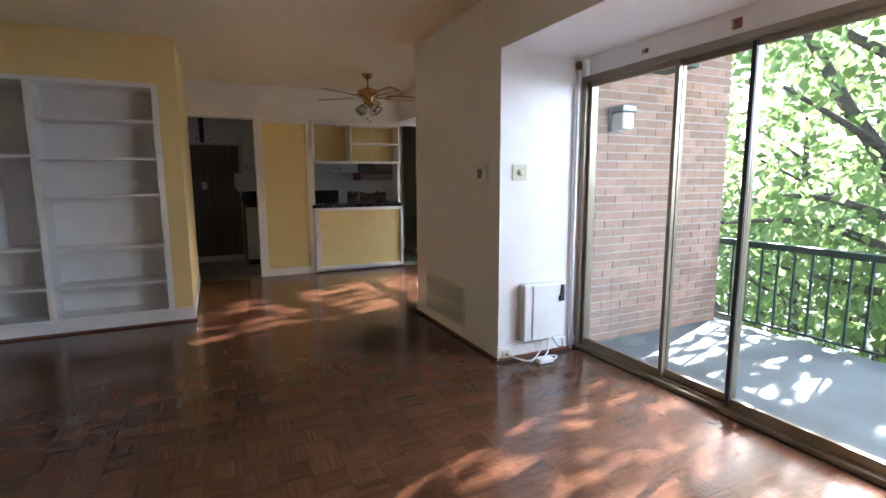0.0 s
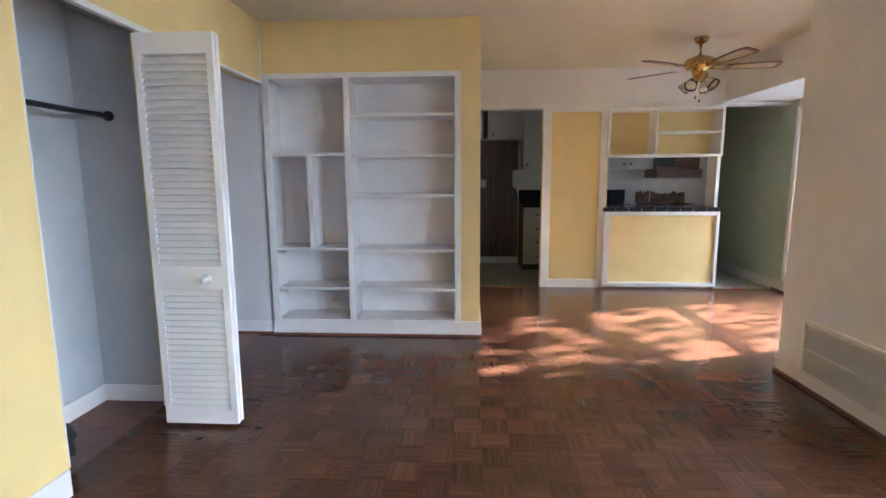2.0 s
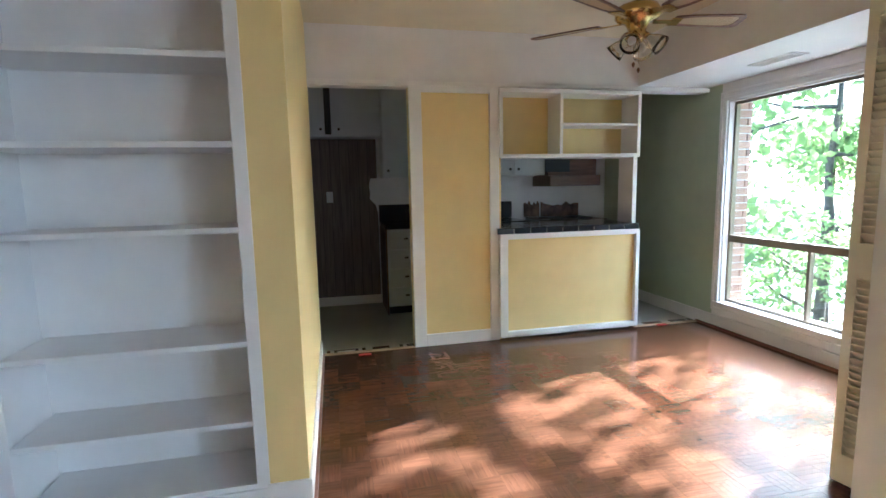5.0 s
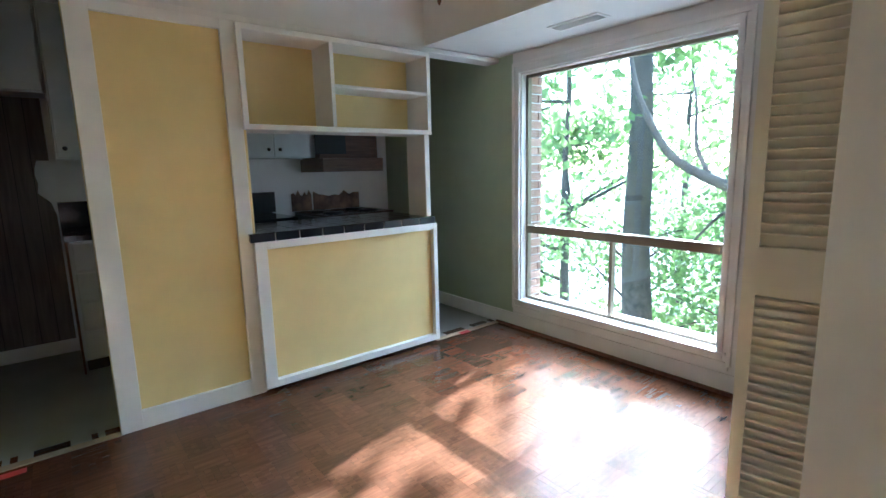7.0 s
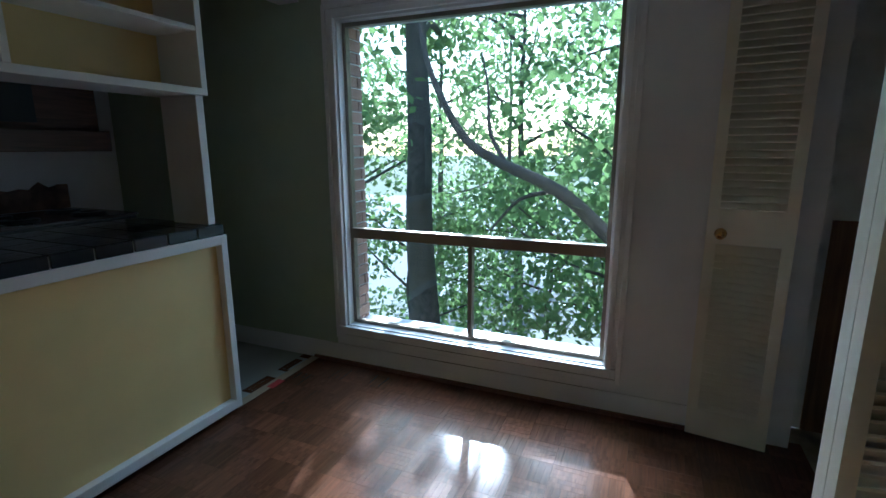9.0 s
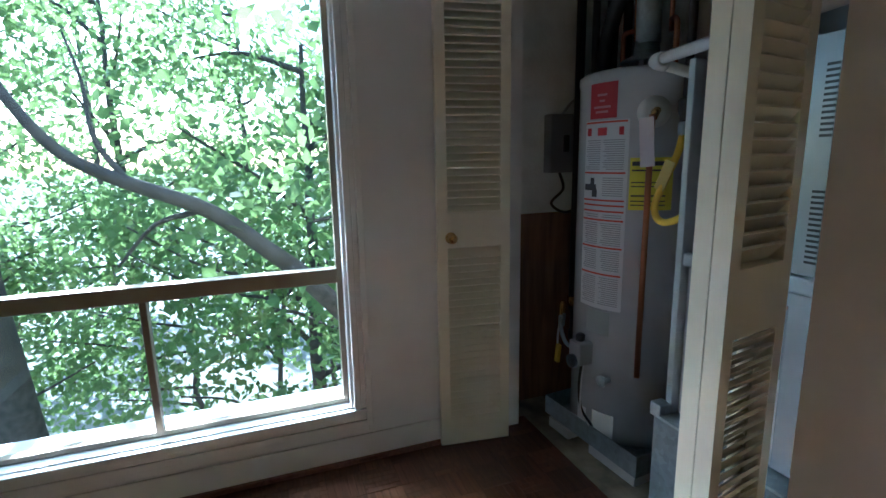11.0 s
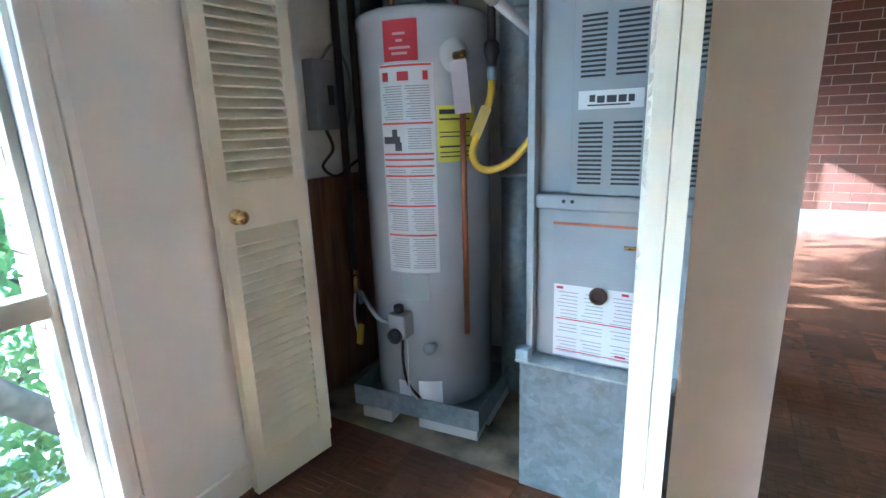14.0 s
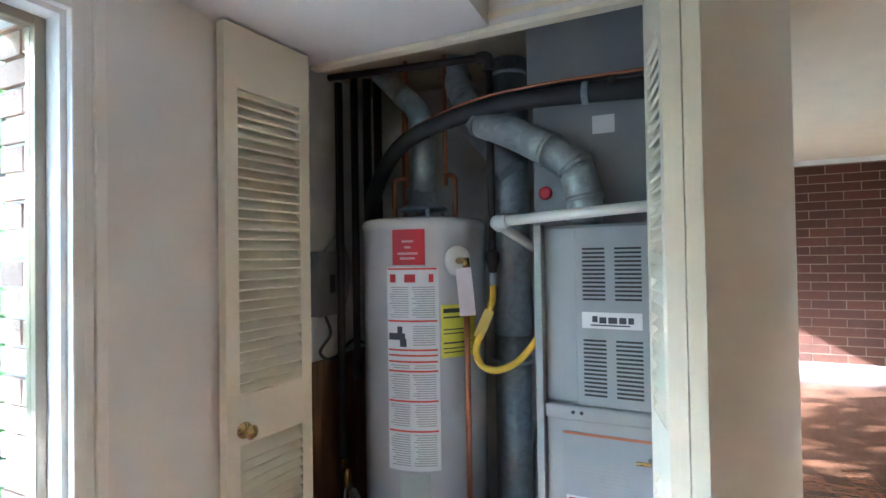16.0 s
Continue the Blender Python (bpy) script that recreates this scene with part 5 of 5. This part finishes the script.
        part("coupling", tube(bmesh.new(), [(x, y, z0 + .02), (x, y, z0 + .07)], r + .006, 12), BRASS if i == 0 else m, q)
    for x, y in ((3.35, 2.93), (3.07, 2.92)):
        q = thing("copper_connection", (x, y, 1.62), "copper water pipe bending down into the heater top", "pipe", "heater copper pipes")
        s = 1 if x > 3.2 else -1
        part("pipe", tube(bmesh.new(), smooth_path([(x, y, 1.592), (x, y, 1.74), (x - .01 * s, y, 1.775), (x - .05 * s, y - .02, 1.78)], 4), .011, 10), COPPER, q)
        part("riser", tube(bmesh.new(), [(x - .05 * s, y - .02, 1.74), (x - .05 * s, y - .02, 2.3)], .009, 10), COPPER, q)
    b = thing("electrical_box", (3.66, 3.06, 1.2), "dark grey electrical disconnect box with a loose cable", "electrical box")
    part("box", boxes((3.635, 3.699, 2.99, 3.12, 1.20, 1.48), bev=.004), FURND, b)
    part("lever", boxes((3.625, 3.634, 3.02, 3.05, 1.3, 1.38), bev=.002), BLACK, b)
    part("cable", tube(bmesh.new(), smooth_path([(3.67, 3.04, 1.48), (3.66, 2.96, 1.55), (3.66, 2.88, 1.45), (3.67, 2.87, 1.3), (3.66, 2.92, 1.2)]), .006, 8), INK, b)
    part("cable", tube(bmesh.new(), smooth_path([(3.66, 3.05, 1.2), (3.64, 3.04, 1.12), (3.65, 3.1, 1.05), (3.66, 3.0, 1.0), (3.66, 2.85, 1.06), (3.66, 2.75, 1.03)]), .007, 8), BLACK, b)
    c = thing("gas_connector", (3.4, 3.1, .4), "corrugated gas connector with yellow shut-off handle", "gas connector")
    part("connector", tube(bmesh.new(), smooth_path([(3.235, 3.21, .45), (3.29, 3.22, .46), (3.36, 3.20, .51), (3.42, 3.16, .53), (3.46, 3.12, .47), (3.48, 3.1, .52)], 6), .009, 10), STEEL, c)
    part("valve_body", lathe(bmesh.new(), [(.012, .50), (.018, .51), (.018, .56), (.012, .58)], Matrix.Translation((3.495, 3.10, 0)), 10), BRASS, c)
    part("wire", tube(bmesh.new(), smooth_path([(3.50, 3.1, .52), (3.50, 3.12, .4), (3.46, 3.14, .3)]), .005, 8), PVC, c)
    part("handle", boxes_m([(-.012, .012, -.008, .008, -.05, .04)], Matrix.Translation((3.45, 3.15, .34)) @ Matrix.Rotation(radians(-8), 4, "Y")), YEL, c, "yellow handle")


pipes()
for o in [o for o in scene.objects if o.parent is None and o.name.split(".")[0] in ("water_heater", "heater_flue", "furnace", "supply_plenum", "exhaust_duct", "vertical_duct", "gas_pipe", "condensate_pipe", "insulated_line", "copper_connection", "gas_connector")]:
    o.matrix_basis = Matrix.Translation(NUDGE) @ o.matrix_basis
bifold("bifold_door", (3.436, 3.777, 0), -97.5, .315, 2.125, .012, .034, CREAM, "cream louvred bifold leaf with a brass knob standing open", (.055, 0, .955), BRASS, "utility closet bifold leaves")
bifold("bifold_door", (2.306, 3.388, 0), 100, .235, 2.09, .012, .036, CREAM, "cream louvred bifold leaf folded at the closet jamb", None, None, "utility closet bifold leaves", s=.036)
bifold("bifold_door", (2.346, 3.395, 0), 100, .235, 2.09, .012, .038, CREAM, "cream louvred bifold leaf folded against its pair", None, None, "utility closet bifold leaves", s=.036)


# ---- balcony lamp ----
def wall_lamp():
    w = thing("wall_lamp", (3.05, 1.9, 1.74), "grey metal outdoor wall lamp with a white glass diffuser", "wall lamp")
    part("back_plate", boxes((3.03, 3.17, 1.885, 1.905, 1.66, 1.85), bev=.004), STEEL, w)
    part("cap", boxes((3.03, 3.17, 1.76, 1.885, 1.80, 1.85), bev=.01), STEEL, w)
    part("diffuser", boxes((3.04, 3.16, 1.765, 1.884, 1.67, 1.798), bev=.02), WHITEPL, w)
    s = thing("metal_bracket", (3.5, 1.9, 2.1), "dark green metal bracket fixed high on the brick wall", "bracket")
    part("bar", boxes((3.30, 3.62, 1.60, 1.905, 2.13, 2.18), bev=.004), RAILMAT, s)


wall_lamp()


# ---- bricks and parquet ----
def brick_wall(name, M, w, h, bl, bh, label, near=None, limit=300, depth=.012, mort=.01, material=None):
    """Bricks in running bond on the plane x, z of M; the nearest are parts, the rest one mesh."""
    wall = thing(name, M.translation, label, kind="structure")
    inv = chain(wall).inverted()

    def brick_bm(l):
        return boxes((0, l - mort, -depth, .004, 0, bh - mort), bev=.0)
    cells = []
    r = 0
    z = 0.0
    while z + bh * .6 < h:
        x = -(bl / 2 if r % 2 else 0)
        while x < w - .02:
            a, b = max(x, 0), min(x + bl, w)
            if b - a > .03:
                cells.append((a, b - a, z))
            x += bl
        z += bh
        r += 1
    order = sorted(cells, key=lambda c: near(c[0], c[2])) if near else cells
    meshes = {}
    rng = random.Random(5)
    rest = bmesh.new()
    for i, (x, l, z) in enumerate(order):
        jit = rng.uniform(-.0025, .0025)
        if i < limit:
            key = round(l, 2)
            if key not in meshes:
                meshes[key] = mesh_of("brick", brick_bm(l), material or BRICK)
            o = new("brick", meshes[key])
            o.parent = wall
            o.matrix_basis = inv @ M @ Matrix.Translation((x, jit, z))
        else:
            box(rest, x, x + l - mort, -depth + jit, .004, z, z + bh - mort, m=inv @ M)
    if rest.verts:
        tagged(part("bricks", rest, material or BRICK, wall, local=True), kind="stuff")
    else:
        rest.free()


brick_wall("brick_wall", Matrix.Translation((XW, YS - .012, .11)) @ Matrix.Rotation(math.pi, 4, "Z") @ Matrix.Translation((-(XD - XW), 0, 0)), XD - XW, H - .11 - .06, .34, .1075, "dark red brick living room end wall", near=lambda x, z: abs(x - 1.6), limit=300)
brick_wall("brick_wall", Matrix.Translation((2.83, 1.908, -.02)), 1.60, 2.5, .203, .0665, "red brick balcony wall", near=lambda x, z: x, limit=300, material=BRICK2, depth=.005)
brick_wall("brick_wall", Matrix.Translation((4.43, 1.908, -.02)) @ Matrix.Rotation(radians(90), 4, "Z"), .5, 2.5, .203, .0665, "red brick wall end", limit=0, material=BRICK2)
for y, rz in ((5.66, 0), (4.15, 180)):
    M = Matrix.Translation((XE + .098 if rz == 0 else XE + .245, y, .0)) @ Matrix.Rotation(radians(rz), 4, "Z")
    brick_wall("brick_reveal", M, .147, 2.3, .203, .0665, "red brick window reveal", limit=70, material=BRICK2)
structure("crown_trim", boxes((XW, XD, YS, YS + .02, H - .06, H), bev=.003), TRIM, "white trim over the brick wall")


def parquet():
    """Finger mosaic: squares of five strips, turned by turns."""
    s, n = .1425, 5
    floor = thing("floor", (0, 0, 0), "reddish brown mosaic parquet, worn and glossy", kind="structure")
    sw = s / n
    rng = random.Random(11)

    def square(bm, ox, oy, turned, lift):
        for k in range(n):
            dz = rng.uniform(-.00012, .00012)
            a, b = k * sw + .0003, (k + 1) * sw - .0003
            r = (.0005, s - .0005, a, b) if not turned else (a, b, .0005, s - .0005)
            box(bm, ox + r[0], ox + r[1], oy + r[2], oy + r[3], -.0075, lift + dz)
    by_square(PARQUET, s, XW - .12, YS, .19)
    protos = []
    for t in range(4):
        bm = bmesh.new()
        square(bm, 0, 0, False, 0)
        protos.append(mesh_of("block", bm, PARQUET))
    cells = []
    y = YS
    j = 0
    while y < YK - .03:
        x = XW - .12
        i = 0
        while x < XE - .02:
            inside = not (x + s > XB + .02 and YB0 + .02 - s < y < YB1 - .09) and not (x > XD - .1 and y < YB0)
            if inside and x + s < XE + .1:
                cells.append((x, y, (i + j) % 2))
            x += s
            i += 1
        y += s
        j += 1
    cells.sort(key=lambda c: math.hypot((c[0] - .3) / 1.2, (c[1] - 2.6) / 2.0))
    verts, faces = [], []
    for i, (x, y, turned) in enumerate(cells):
        if i < 300:
            o = new("block", rng.choice(protos))
            o.parent = floor
            o.matrix_basis = (Matrix.Translation((x, y, 0)) if not turned else Matrix.Translation((x + s, y, 0)) @ Matrix.Rotation(radians(90), 4, "Z"))
        else:
            for k in range(n):
                dz = rng.uniform(-.00012, .00012)
                a, b = k * sw + .0003, (k + 1) * sw - .0003
                r = (.0005, s - .0005, a, b) if not turned else (a, b, .0005, s - .0005)
                x0, x1, y0, y1 = x + r[0], x + r[1], y + r[2], y + r[3]
                q = len(verts)
                verts += [(x0, y0, dz), (x1, y0, dz), (x1, y1, dz), (x0, y1, dz), (x0, y0, -.007), (x1, y0, -.007), (x1, y1, -.007), (x0, y1, -.007)]
                faces += [(q, q + 1, q + 2, q + 3), (q, q + 4, q + 5, q + 1), (q + 1, q + 5, q + 6, q + 2), (q + 2, q + 6, q + 7, q + 3), (q + 3, q + 7, q + 4, q)]
    me = bpy.data.meshes.new("blocks")
    me.from_pydata(verts, [], faces)
    me.materials.append(PARQUET)
    o = tagged(new("blocks", me), kind="stuff")
    o.parent = floor


parquet()
